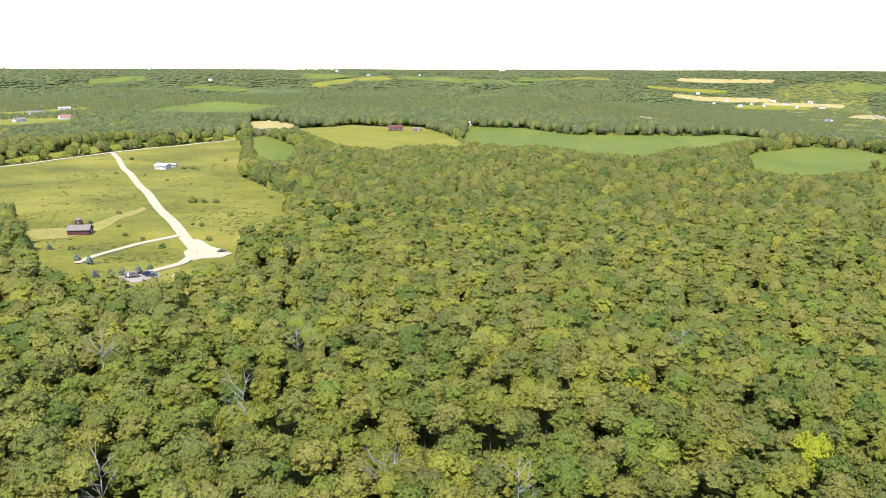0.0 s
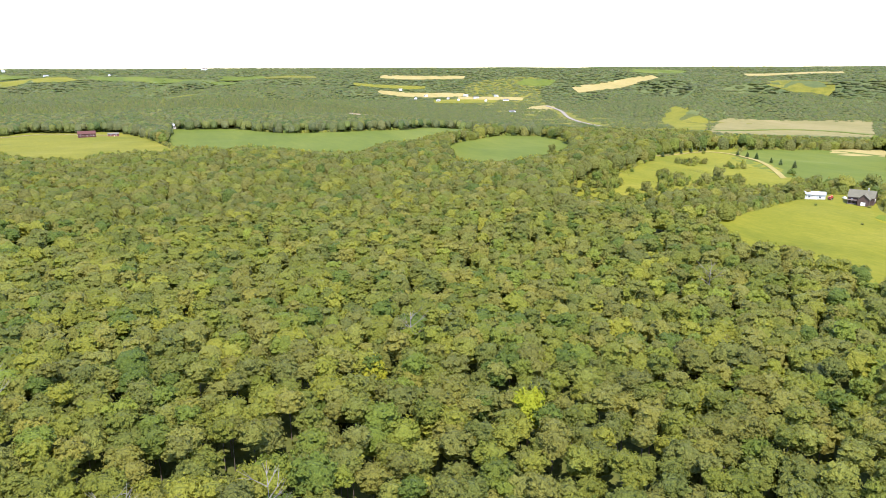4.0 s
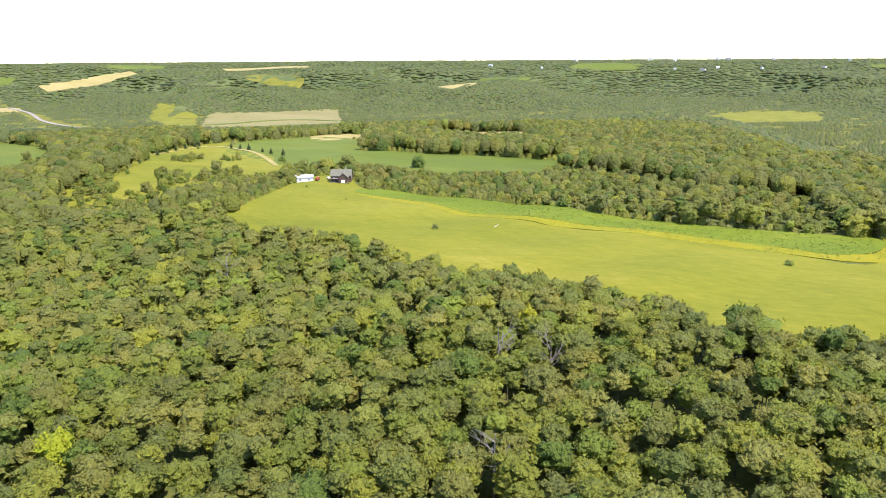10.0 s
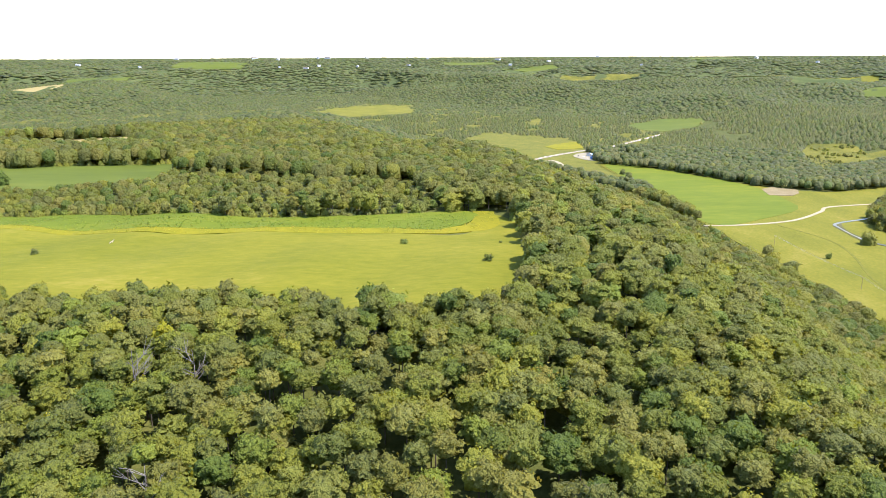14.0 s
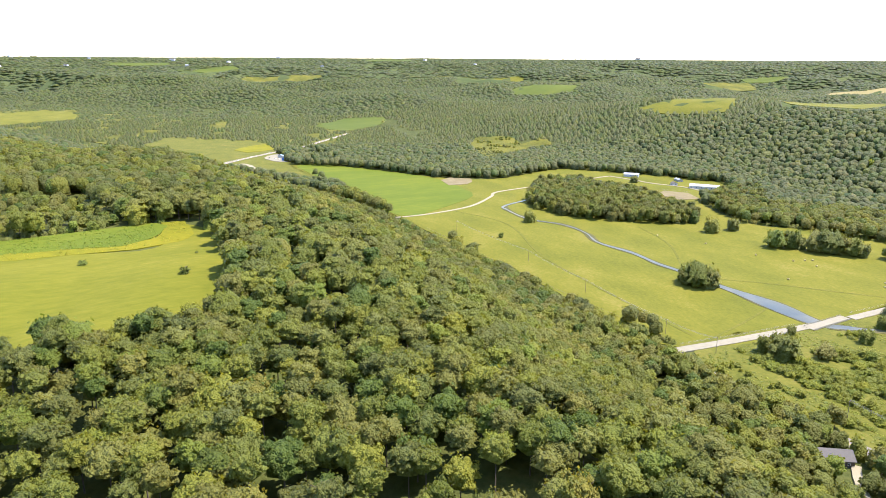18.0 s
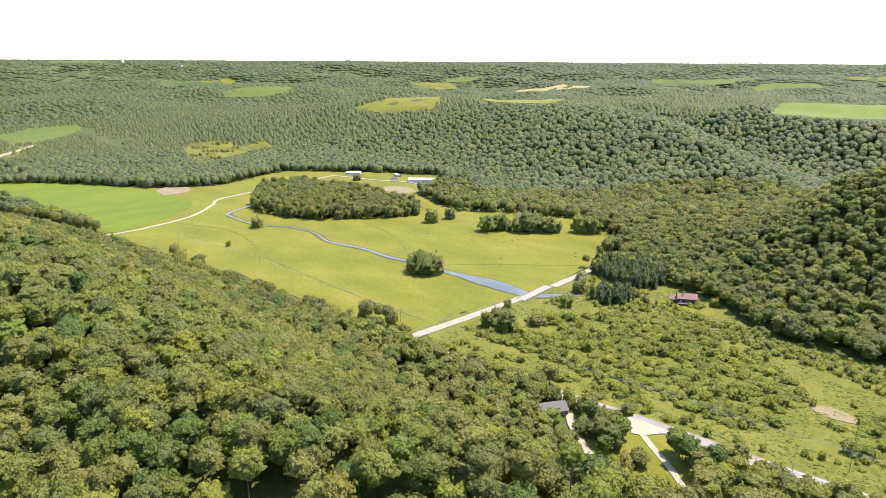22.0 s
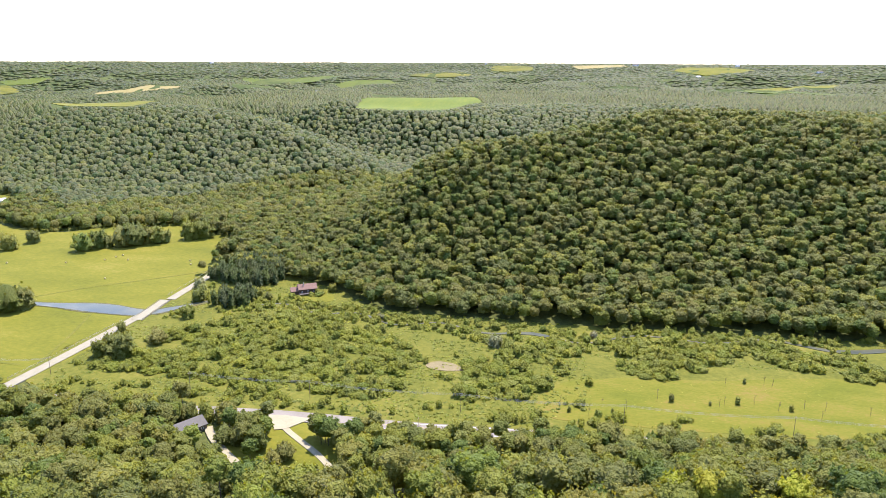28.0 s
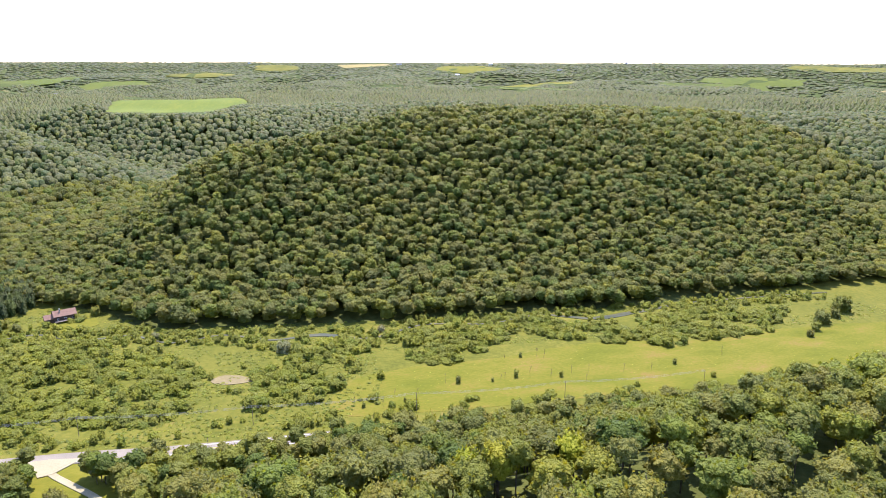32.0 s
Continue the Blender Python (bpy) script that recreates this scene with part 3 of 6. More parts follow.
sheet("valley_field", VALLEY_YELLOW, M_PASTURE, "pale hay field in the far valley", "field", 0.2)
sheet("crop_strip", NORTH_STRIP, M_SOY, "green strip of crops on the northern ridge")
sheet("farm_field", FARM_GREEN, M_PASTURE, "pale green field around the ridge farm")
sheet("farm_field", FARM_GREEN_B, M_PASTURE, "pale green field beside the white farmhouses")
sheet("house_lawn", [(185, -512), (200, -516), (213, -533), (206, -552), (182, -548), (168, -528)], M_PASTURE, "small bright lawn below the brown house", "lawn", 0.15, 5)
sheet("far_field", FAR_FIELD_A, M_PASTURE, "pale green field on the far wooded hill")
sheet("far_field", FAR_FIELD_B, M_PASTURE, "pale green clearing on the far hill")
sheet("far_field", FAR_FIELD_C, M_SOY_LIT, "bright green field on the far plateau")
sheet("contour_field", VALLEY_CORN, M_CORN, "tan striped contour field in the far valley")
sheet("far_field", VALLEY_TAN, M_PASTURE, "pale field in the far valley")
sheet("far_field", TOWN_FIELD, M_STRAW, "pale stubble field in the far valley")
FAR_PATCHES = []


def far_patch(az, r, along, across, turn, mat, label):
    """A far field: middle by bearing and distance, then its length, width and bearing in metres and degrees."""
    cx, cy = r * math.sin(radians(az)), r * math.cos(radians(az))
    c, q = math.cos(radians(turn)), math.sin(radians(turn))
    pts = [(cx + a * c - b * q, cy + a * q + b * c) for a, b in
           ((-along, -across), (0, -across * 1.15), (along, -across * 0.8), (along * 1.05, across * 0.7), (along * 0.2, across), (-along, across * 0.8))]
    FAR_PATCHES.append(pts)
    sheet("far_field", pts, mat, label, rough_edge=3)


far_patch(21.0, 3900, 230, 60, -20, M_STRAW, "pale field beside the distant town")
far_patch(24.5, 3700, 160, 70, -20, M_PASTURE, "pale green field beside the distant town")
far_patch(26.5, 3800, 170, 50, -30, M_STRAW, "pale strip beside the distant town")
far_patch(18.5, 4100, 200, 45, -15, M_PASTURE, "pale green strip beyond the distant town")
far_patch(16.6, 1840, 40, 90, -10, M_SOIL, "brown bare patch on a wooded slope")
_r = random.Random(31)
for k in range(70):
    _a = -33 + k * 3.8 + _r.uniform(-2, 2)
    _d = _r.choice((2550, 2900, 3300, 3700, 4100, 4400)) * _r.uniform(0.95, 1.05)
    if float(terrain(np.array(_d * math.sin(radians(_a))), np.array(_d * math.cos(radians(_a))))) > 60:
        far_patch(_a, _d, _r.uniform(60, 190) * (1 if _d < 3400 else 1.5), _r.uniform(35, 80) * (1 if _d < 3400 else 1.5), -_a + _r.uniform(-25, 25), _r.choice((M_PASTURE, M_SOY, M_SOY, M_STRAW, M_MEADOW)), _r.choice(("pale green field on the far plateau", "strip of farmland on the far plateau")))

# ---------------------------------------------------------------- roads, river
ROAD_MAIN = [(-640, 440), (-500, 585), (-427, 665), (-403, 727), (-379, 803), (-333, 855), (-281, 955), (-283, 1010), (-305, 1050), (-320, 1062)]
ROAD_DOWN = [(-379, 803)] + [(-306, 668), (-256, 581), (-212, 502), (-186, 459), (-161, 415), (-147, 391), (-136, 374)]
ROAD_LOOP = [(-155, 402), (-164, 392), (-173, 381), (-179, 360), (-182, 343), (-183, 336)]
ROAD_DRIVE = [(-139, 377), (-136, 363), (-136, 349), (-141, 338), (-144, 331)]
ROAD_NORTH = [(-283, 1012), (-231, 1080), (-137, 1165), (-77, 1132), (-39, 1097)]
TRACK = [(429, 586), (487, 596), (575, 612), (573, 554), (541, 491), (497, 435)]
HIGHWAY = [(-700, -372), (-300, -345), (-100, -338), (18, -334), (140, -331), (320, -333), (500, -333), (740, -327), (900, -308), (1040, -268), (1190, -212), (1270, -214), (1328, -248), (1412, -335), (1495, -436), (1584, -511), (1720, -625)]
BRIDGE_ROAD = [(316, -337), (309, -400), (303.5, -470), (300.5, -506), (300, -590), (306, -640)]
VALLEY_ROAD = [(770, -336), (770, -382), (788, -450), (832, -509), (858, -534), (872, -600), (884, -676), (900, -780)]
DRIVE_WEST = [(138, -330), (133, -320), (120, -308), (106, -296), (92, -281), (80, -266), (72, -250), (66, -234)]
DRIVE_EAST = [(172, -314), (165, -304), (151, -290), (137, -279), (121, -270), (106, -260), (94, -250), (84, -236)]
FAR_HIGHWAY = [(1783, 2971), (1639, 2613), (1415, 2176), (1330, 1850), (1370, 1560), (1620, 1250)]
ribbon("gravel_road", ROAD_MAIN, 6.0, M_GRAVEL, "pale gravel road along the meadow's far edge", extra=0.3)
ribbon("gravel_lane", ROAD_DOWN, lambda u, x: 5.0 + 1.5 * u, M_GRAVEL, "straight pale gravel lane through the meadow", extra=0.36)
ribbon("gravel_lane", ROAD_LOOP, 4.2, M_GRAVEL, "curved pale gravel lane to the houses", extra=0.33)
ribbon("gravel_lane", ROAD_DRIVE, 5.0, M_GRAVEL, "pale gravel drive to the camping trailer", extra=0.4)
sheet("gravel_turnaround", [(-144, 384), (-144, 396), (-131, 384), (-117, 374), (-121, 364), (-128, 360), (-133, 357), (-140, 366)], M_GRAVEL, "wide pale gravel turnaround at the lane's end", "road", 0.5, 5)
ribbon("farm_track", ROAD_NORTH, 5.0, M_SOIL, "pale farm track to the red barns", extra=0.4)
ribbon("farm_track", TRACK, 5.0, M_STRAW, "worn pale track over the hill meadow", extra=0.3)
ribbon("highway", HIGHWAY, 10.5, M_ASPHALT, "weathered two-lane asphalt highway along the valley", extra=0.35, cross=4)
ribbon("centre_line", HIGHWAY, 0.35, M_PAINT_YELLOW, "worn yellow centre line", "road marking", 0.46, cross=1)
ribbon("edge_line", HIGHWAY, 0.22, M_PAINT_WHITE, "worn white edge line", "road marking", 0.44, cross=1, offset=3.8)
ribbon("edge_line", HIGHWAY, 0.22, M_PAINT_WHITE, "worn white edge line", "road marking", 0.44, cross=1, offset=-3.8)
ribbon("side_road", BRIDGE_ROAD[:3], 8.0, M_CONCRETE, "pale side road towards the bridge", extra=0.4)
ribbon("side_road", BRIDGE_ROAD[3:], 7.5, M_CONCRETE, "pale side road beyond the bridge", extra=0.4)
ribbon("valley_lane", VALLEY_ROAD, 4.5, M_GRAVEL, "winding pale gravel lane across the pasture", extra=0.4)
ribbon("driveway", DRIVE_WEST, 3.4, M_GRAVEL, "pale gravel driveway climbing into the woods", extra=0.4)
ribbon("driveway", DRIVE_EAST, 4.2, M_GRAVEL, "pale gravel driveway beside the grey-roofed house", extra=0.4)
for line in ([(1545, 1619), (1627, 1580), (1758, 1552), (1824, 1462), (1833, 1335)], [(1441, 1530), (1544, 1453), (1654, 1369), (1704, 1237)]):
    ribbon("contour_strip", line, 26.0, M_SOY, "dark green strip across the tan contour field", "field", 0.9, step=30)
ribbon("far_highway", FAR_HIGHWAY, 14.0, M_ASPHALT, "distant highway in the far valley", extra=1.2, step=40)

RIVER = [(860, -640), (800, -560), (771, -494), (748, -483), (690, -478), (650, -497), (606, -496), (565, -481), (518, -485), (477, -480), (451, -481), (415, -479), (380, -479), (345, -478), (304, -474),
         (284, -490), (262, -512), (236, -502), (205, -511), (172, -494), (140, -499), (108, -480), (74, -489), (40, -474), (6, -478), (-30, -466), (-70, -486), (-120, -480), (-160, -492), (-200, -478), (-240, -486), (-300, -500), (-420, -505)]
ribbon("river", RIVER, lambda u, x: (2.4 if x < 285 else 4.6 if x < 560 else 3.0 + 1.2 * math.sin(x * 0.05)) + 14.0 * math.exp(-((x - 340) / 42.0) ** 2) + 4.0 * math.exp(-((x + 220) / 40.0) ** 2) + 3.0 * math.exp(-((x - 5) / 18.0) ** 2), M_WATER, "calm blue-grey river winding through the pasture", "water", 0.28, step=5)
ribbon("river_bank", RIVER[2:17], lambda u, x: 8.0 + 14.0 * math.exp(-((x - 340) / 42.0) ** 2) + 1.8 * math.sin(x * 0.11), M_BANK, "muddy river bank with trampled weeds", "bank", 0.19, step=5)

for line in ([(418, -492), (385, -525), (340, -560), (306, -590)], [(432, -470), (520, -540), (600, -570)], [(312, -345), (330, -420), (345, -470)], [(770, -420), (700, -440), (640, -430), (560, -400), (470, -385), (330, -372)]):
    ribbon("field_ditch", line, 2.2, M_SCRUB, "narrow weedy ditch across the pasture", "ditch", 0.12, cross=1)
ribbon("roadside_grass", [(320, -350), (314, -400), (309, -462)], 5, M_SCRUB, "rank grass verge beside the bridge road", "grass", 0.15, cross=1)

# ---------------------------------------------------------------- woods
CLEARINGS = [[(365, -62), (426, -58), (430, -15), (424, 20), (376, 20)], SLOPE_MEADOW, VALLEY_GREEN, VALLEY_YELLOW, NORTH_STRIP, FARM_GREEN, FARM_GREEN_B, MEADOW, WEED_STRIP, VERGE, FIELD_TAN, FIELD_SMALL, FIELD_LIGHT, SOY, SOY_HILL, HILL_MEADOW, CROP, TAN_RIDGE, TAN_EAST, HAY, SOY_STRIP, YARD, FAR_FIELD_A, FAR_FIELD_B, FAR_FIELD_C,
             VALLEY_CORN, VALLEY_TAN, TOWN_FIELD] + FAR_PATCHES + [[(185, -515), (200, -520), (212, -535), (205, -552), (180, -548), (168, -530)]]
ROADS = [(ROAD_MAIN, 9), (ROAD_NORTH, 6), (TRACK, 6), (HIGHWAY, 13), (BRIDGE_ROAD, 9), (VALLEY_ROAD, 8), (DRIVE_WEST, 6), (DRIVE_EAST, 6), (RIVER, 14), (FAR_HIGHWAY, 30)]
FLOOR_WOODS = [
    [(785, -540), (873, -616), (863, -681), (742, -700), (617, -680), (578, -636), (606, -600), (636, -566), (667, -536), (716, -526), (745, -520)],
    [(685, -783), (703, -841), (698, -893), (592, -778), (603, -713)],
    [(1180, -445), (1500, -430), (1500, -760), (1020, -790), (1000, -640), (1010, -560), (1060, -520)]]
OPEN_FLOOR = [PASTURE, SCRUB, EAST_FLOOR]


HOMES = [(177, -302, 10), (181, -309, 9), (612, 672, 20), (590, 668, 12), (196, -541, 13), (1, 1205, 18), (32, 1188, 18), (160, 1295, 14), (-860, 1490, 30), (-900, 1680, 30), (-686, 1280, 26), (-733, 1215, 22), (-640, 1230, 20),
         (1411, -147, 14), (1366, -158, 14), (1340, -176, 14), (1322, -190, 14), (1436, -180, 14), (1480, -130, 14), (1300, -150, 14), (930, 235, 16), (815, -850, 14)]


def strip(line, half):
    """A polyline widened into an outline."""
    left, right = [], []
    for i, (px, py) in enumerate(line):
        qa, qb = line[max(i - 1, 0)], line[min(i + 1, len(line) - 1)]
        d = Vector((qb[0] - qa[0], qb[1] - qa[1])).normalized()
        left.append((px - d.y * half, py + d.x * half))
        right.append((px + d.y * half, py - d.x * half))
    return left + right[::-1]


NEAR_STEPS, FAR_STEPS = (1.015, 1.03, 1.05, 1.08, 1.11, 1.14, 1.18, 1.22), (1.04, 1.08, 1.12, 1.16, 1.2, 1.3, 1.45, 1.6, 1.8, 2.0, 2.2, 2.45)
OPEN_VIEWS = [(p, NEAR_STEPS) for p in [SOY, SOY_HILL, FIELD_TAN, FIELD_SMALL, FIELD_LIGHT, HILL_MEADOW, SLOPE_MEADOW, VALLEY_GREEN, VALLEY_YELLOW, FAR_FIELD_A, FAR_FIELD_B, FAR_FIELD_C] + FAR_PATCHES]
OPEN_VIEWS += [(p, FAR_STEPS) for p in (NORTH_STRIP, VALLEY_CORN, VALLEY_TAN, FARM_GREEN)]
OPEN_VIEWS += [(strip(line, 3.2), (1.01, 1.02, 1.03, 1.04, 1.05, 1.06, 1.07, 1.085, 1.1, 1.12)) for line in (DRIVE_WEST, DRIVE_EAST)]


def view_cap(x, y):
    """Tree heights capped for the camera's view so fields and lanes show; full-grown elsewhere."""
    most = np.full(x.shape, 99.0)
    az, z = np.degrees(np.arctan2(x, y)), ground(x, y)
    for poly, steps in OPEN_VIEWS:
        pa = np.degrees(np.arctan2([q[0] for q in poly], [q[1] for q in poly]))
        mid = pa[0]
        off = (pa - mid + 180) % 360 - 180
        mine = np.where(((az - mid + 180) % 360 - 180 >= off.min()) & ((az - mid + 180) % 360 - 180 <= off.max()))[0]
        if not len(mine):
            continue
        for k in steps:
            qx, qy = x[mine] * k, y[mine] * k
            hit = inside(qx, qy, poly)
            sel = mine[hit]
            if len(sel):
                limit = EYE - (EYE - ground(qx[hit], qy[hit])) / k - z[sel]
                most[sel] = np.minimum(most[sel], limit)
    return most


def wooded(x, y):
    ok = np.ones(x.shape, bool)
    for hx, hy, gap in HOMES:
        ok &= np.hypot(x - hx, y - hy) > gap
    for poly in CLEARINGS + OPEN_FLOOR:
        ok &= ~inside(x, y, poly)
    floor = (ground(x, y) < 9) & (x > 1250)
    ok &= ~floor | (wave(x, y, 160, 71) + 0.6 * wave(x, y, 70, 72) > -0.45)
    for poly in FLOOR_WOODS:
        ok |= inside(x, y, poly)
    for line, gap in ROADS:
        far = near_line(x, y, line)
        if line is HIGHWAY:
            gap = np.where((x > 12) & (x < 132) & (y > -340), 15.0, gap)
            gap = np.where(((x > 190) & (x < 640) | (x < 10)) & (y > -340), 7.5, gap)
        ok &= far > gap
    return ok


def spots(r0, r1, gap, seed, where=wooded, az=(-44, 236)):
    rng = np.random.RandomState(seed)
    n = int(2 * r1 / gap) + 2
    gx, gy = np.meshgrid(np.arange(n), np.arange(int(n / 0.9) + 2))
    x = (gx + 0.5 * (gy % 2)) * gap - r1 + rng.uniform(-0.46, 0.46, gx.shape) * gap
    y = gy * gap * 0.9 - r1 + rng.uniform(-0.46, 0.46, gx.shape) * gap
    x, y = x.ravel(), y.ravel()
    x, y = x * math.cos(0.37 * seed) - y * math.sin(0.37 * seed), x * math.sin(0.37 * seed) + y * math.cos(0.37 * seed)
    r, a = np.hypot(x, y), (np.degrees(np.arctan2(x, y)) + 90) % 360 - 90
    keep = (r >= r0) & (r < r1) & (a > az[0]) & (a < az[1]) if az[1] <= 270 else (r >= r0) & (r < r1)
    keep &= (((np.degrees(np.arctan2(x, y)) - az[0]) % 360) < (az[1] - az[0]))  if az[1] - az[0] < 360 else True
    x, y = x[keep], y[keep]
    ok = where(x, y)
    return x[ok], y[ok], rng


def dome(rng, rings, counts, squash=1.0):
    """A lumpy closed dome of unit radius and height 1: apex, then rings (height, radius)."""
    v, f = [(rng.uniform(-0.08, 0.08), rng.uniform(-0.08, 0.08), rng.uniform(0.94, 1.06))], []
    starts = []
    for (h, rad), c in zip(rings, counts):
        starts.append(len(v))
        ph = rng.uniform(0, 6.28)
        for k in range(c):
            a = ph + 2 * math.pi * k / c + rng.uniform(-0.22, 0.22)
            q = rad * rng.uniform(0.78, 1.16)
            v.append((q * math.cos(a), q * math.sin(a), h + rng.uniform(-0.09, 0.09)))
    c = counts[0]
    f += [(0, starts[0] + k, starts[0] + (k + 1) % c) for k in range(c)]
    for s0, c0, s1, c1 in zip(starts, counts, starts[1:], counts[1:]):
        i = j = 0
        a0 = [math.atan2(v[s0 + k][1], v[s0 + k][0]) for k in range(c0)]
        a1 = [math.atan2(v[s1 + k][1], v[s1 + k][0]) for k in range(c1)]
        o = min(range(c1), key=lambda k: abs(math.atan2(math.sin(a1[k] - a0[0]), math.cos(a1[k] - a0[0]))))
        while i < c0 or j < c1:
            A, B = s0 + i % c0, s1 + (o + j) % c1
            if j >= c1 or (i < c0 and (i + 0.5) / c0 < (j + 0.5) / c1):
                f.append((A, B, s0 + (i + 1) % c0))
                i += 1
            else:
                f.append((A, B, s1 + (o + j + 1) % c1))
                j += 1
    return np.array(v), np.array(f)


def leaf_cards(rng, centres, radii, each, size, ruffle=0.28):
    """Small leafy sprays on the skin of clumps: each a bent pair of triangles, shaded with its clump's roundness."""
    v, f, nn = [], [], []
    for c, rad in zip(centres, radii):
        for _ in range(each):
            d = rng.normal(size=3)
            d[2] = abs(d[2]) * 0.9 + 0.1 * rng.uniform(-2, 1)
            d /= np.linalg.norm(d)
            p = np.array(c) + d * rad * rng.uniform(0.88, 1.22)
            n = d + rng.normal(size=3) * ruffle
            n /= np.linalg.norm(n)
            s = np.cross(n, rng.normal(size=3))
            s /= np.linalg.norm(s) + 1e-9
            w = np.cross(n, s)
            a, b = size * rng.uniform(0.7, 1.35), size * rng.uniform(0.5, 1.0)
            k = len(v)
            v += [p - s * a, p + w * b - n * 0.15 * a, p + s * a, p - w * b - n * 0.15 * a]
            f += [(k, k + 3, k + 2), (k, k + 2, k + 1)]
            out = d * 0.75 + n * 0.40 + np.array((0, 0, 0.12)) + rng.normal(size=3) * 0.10
            nn += [out / np.linalg.norm(out)] * 4
    return np.array(v), np.array(f), np.array(nn)


def with_normals(v, f, lean=0.1):
    n = v - np.array((0, 0, 0.1))
    n[:, 2] = n[:, 2] * 0.9 + lean
    return v, f, n / np.linalg.norm(n, axis=1)[:, None]


def clumped(rng, clumps, ring, cards, size, core_rings, core_counts, core=0.8, lump=(0.30, 0.44), upward=0.5, ruffle=0.28, low=0.1):
    """A crown: a core, rounded clumps of foliage bulging out of it, and loose sprays that break the outline."""
    v0, f0 = dome(rng, core_rings, core_counts)
    v, f, n = with_normals(v0 * core, f0)
    vs, fs, ns, off = [v], [f], [n], len(v)
    cs, rs = [], []
    for k in range(clumps):
        h = rng.uniform(low, 0.85) if k else 0.85
        rad = math.sqrt(max(0.0, 1 - (max(h - 0.2, 0) / 0.85) ** 2)) * rng.uniform(0.5, 0.78)
        a = k * 2.4 + rng.uniform(-0.4, 0.4)
        c, r = np.array((rad * math.cos(a), rad * math.sin(a), h * 0.82 - 0.12)), rng.uniform(*lump)
        cs.append(tuple(c + np.array((0, 0, 0.08))))
        rs.append(r)
        if ring:
            lv, lf = dome(rng, [(0.55, 0.85), (-0.35, 0.95)] if ring > 5 else [(0.15, 0.98)], [ring - 1, ring - 1] if ring > 5 else [ring])
            lv = lv * r
            ln = lv + np.array((0, 0, 0.02))
            ln = ln / (np.linalg.norm(ln, axis=1)[:, None] + 1e-6) + 0.25 * (c / (np.linalg.norm(c) + 1e-6))
            vs.append(lv + c), fs.append(lf + off), ns.append(ln / np.linalg.norm(ln, axis=1)[:, None])
            off += len(lv)
    if cards:
        v1, f1, n1 = leaf_cards(rng, cs, rs, cards, size, ruffle)
        vs.append(v1), fs.append(f1 + off), ns.append(n1)
    n = np.vstack(ns) + np.array((0, 0, upward))
    return np.vstack(vs), np.vstack(fs), n / np.linalg.norm(n, axis=1)[:, None]


_rng = np.random.RandomState(4)
FINE = [clumped(_rng, 32, 5, 7, 0.070, [(0.85, 0.5), (0.5, 0.9), (-0.4, 0.9)], [5, 7, 7], 0.72, (0.17, 0.30), 0.28, 0.45, -0.1) for _ in range(8)]
OPEN = [clumped(_rng, 18, 5, 4, 0.10, [(0.85, 0.5), (0.35, 0.9), (-0.15, 0.75)], [5, 7, 6], 0.76, (0.20, 0.34), 0.35, 0.45, 0.0) for _ in range(8)]
MID = [clumped(_rng, 17, 5, 3, 0.105, [(0.85, 0.5), (0.35, 0.95), (-0.9, 0.95)], [5, 7, 6], 0.78, (0.22, 0.36), 0.50, 0.45, -0.55) for _ in range(10)]
SHRUBS = [clumped(_rng, 8, 5, 3, 0.12, [(0.85, 0.5), (0.4, 0.9), (-0.1, 0.9)], [4, 6, 6], 0.82, (0.26, 0.42), 0.6, 0.4) for _ in range(6)]
SOFT = [clumped(_rng, 12, 5, 3, 0.11, [(0.85, 0.5), (0.4, 0.9), (-0.1, 0.9)], [4, 6, 6], 0.86, (0.22, 0.36), 1.0, 0.4) for _ in range(8)]
LOW = [clumped(_rng, 9, 0, 2, 0.20, [(0.80, 0.55), (0.30, 0.98), (-1.0, 0.95)], [5, 7, 6], 0.90, (0.24, 0.36), 0.65, 0.45, -0.4) for _ in range(12)]
LEAST = [with_normals(*dome(_rng, [(0.66, 0.75), (-0.9, 1.0)], [4, 5]), 0.65) for _ in range(10)]
TINY = [with_normals(*dome(_rng, [(0.0, 1.0)], [5]), 0.7) for _ in range(10)]



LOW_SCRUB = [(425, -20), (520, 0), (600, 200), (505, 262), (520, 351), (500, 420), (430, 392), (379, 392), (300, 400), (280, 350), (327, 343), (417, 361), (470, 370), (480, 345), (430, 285)]


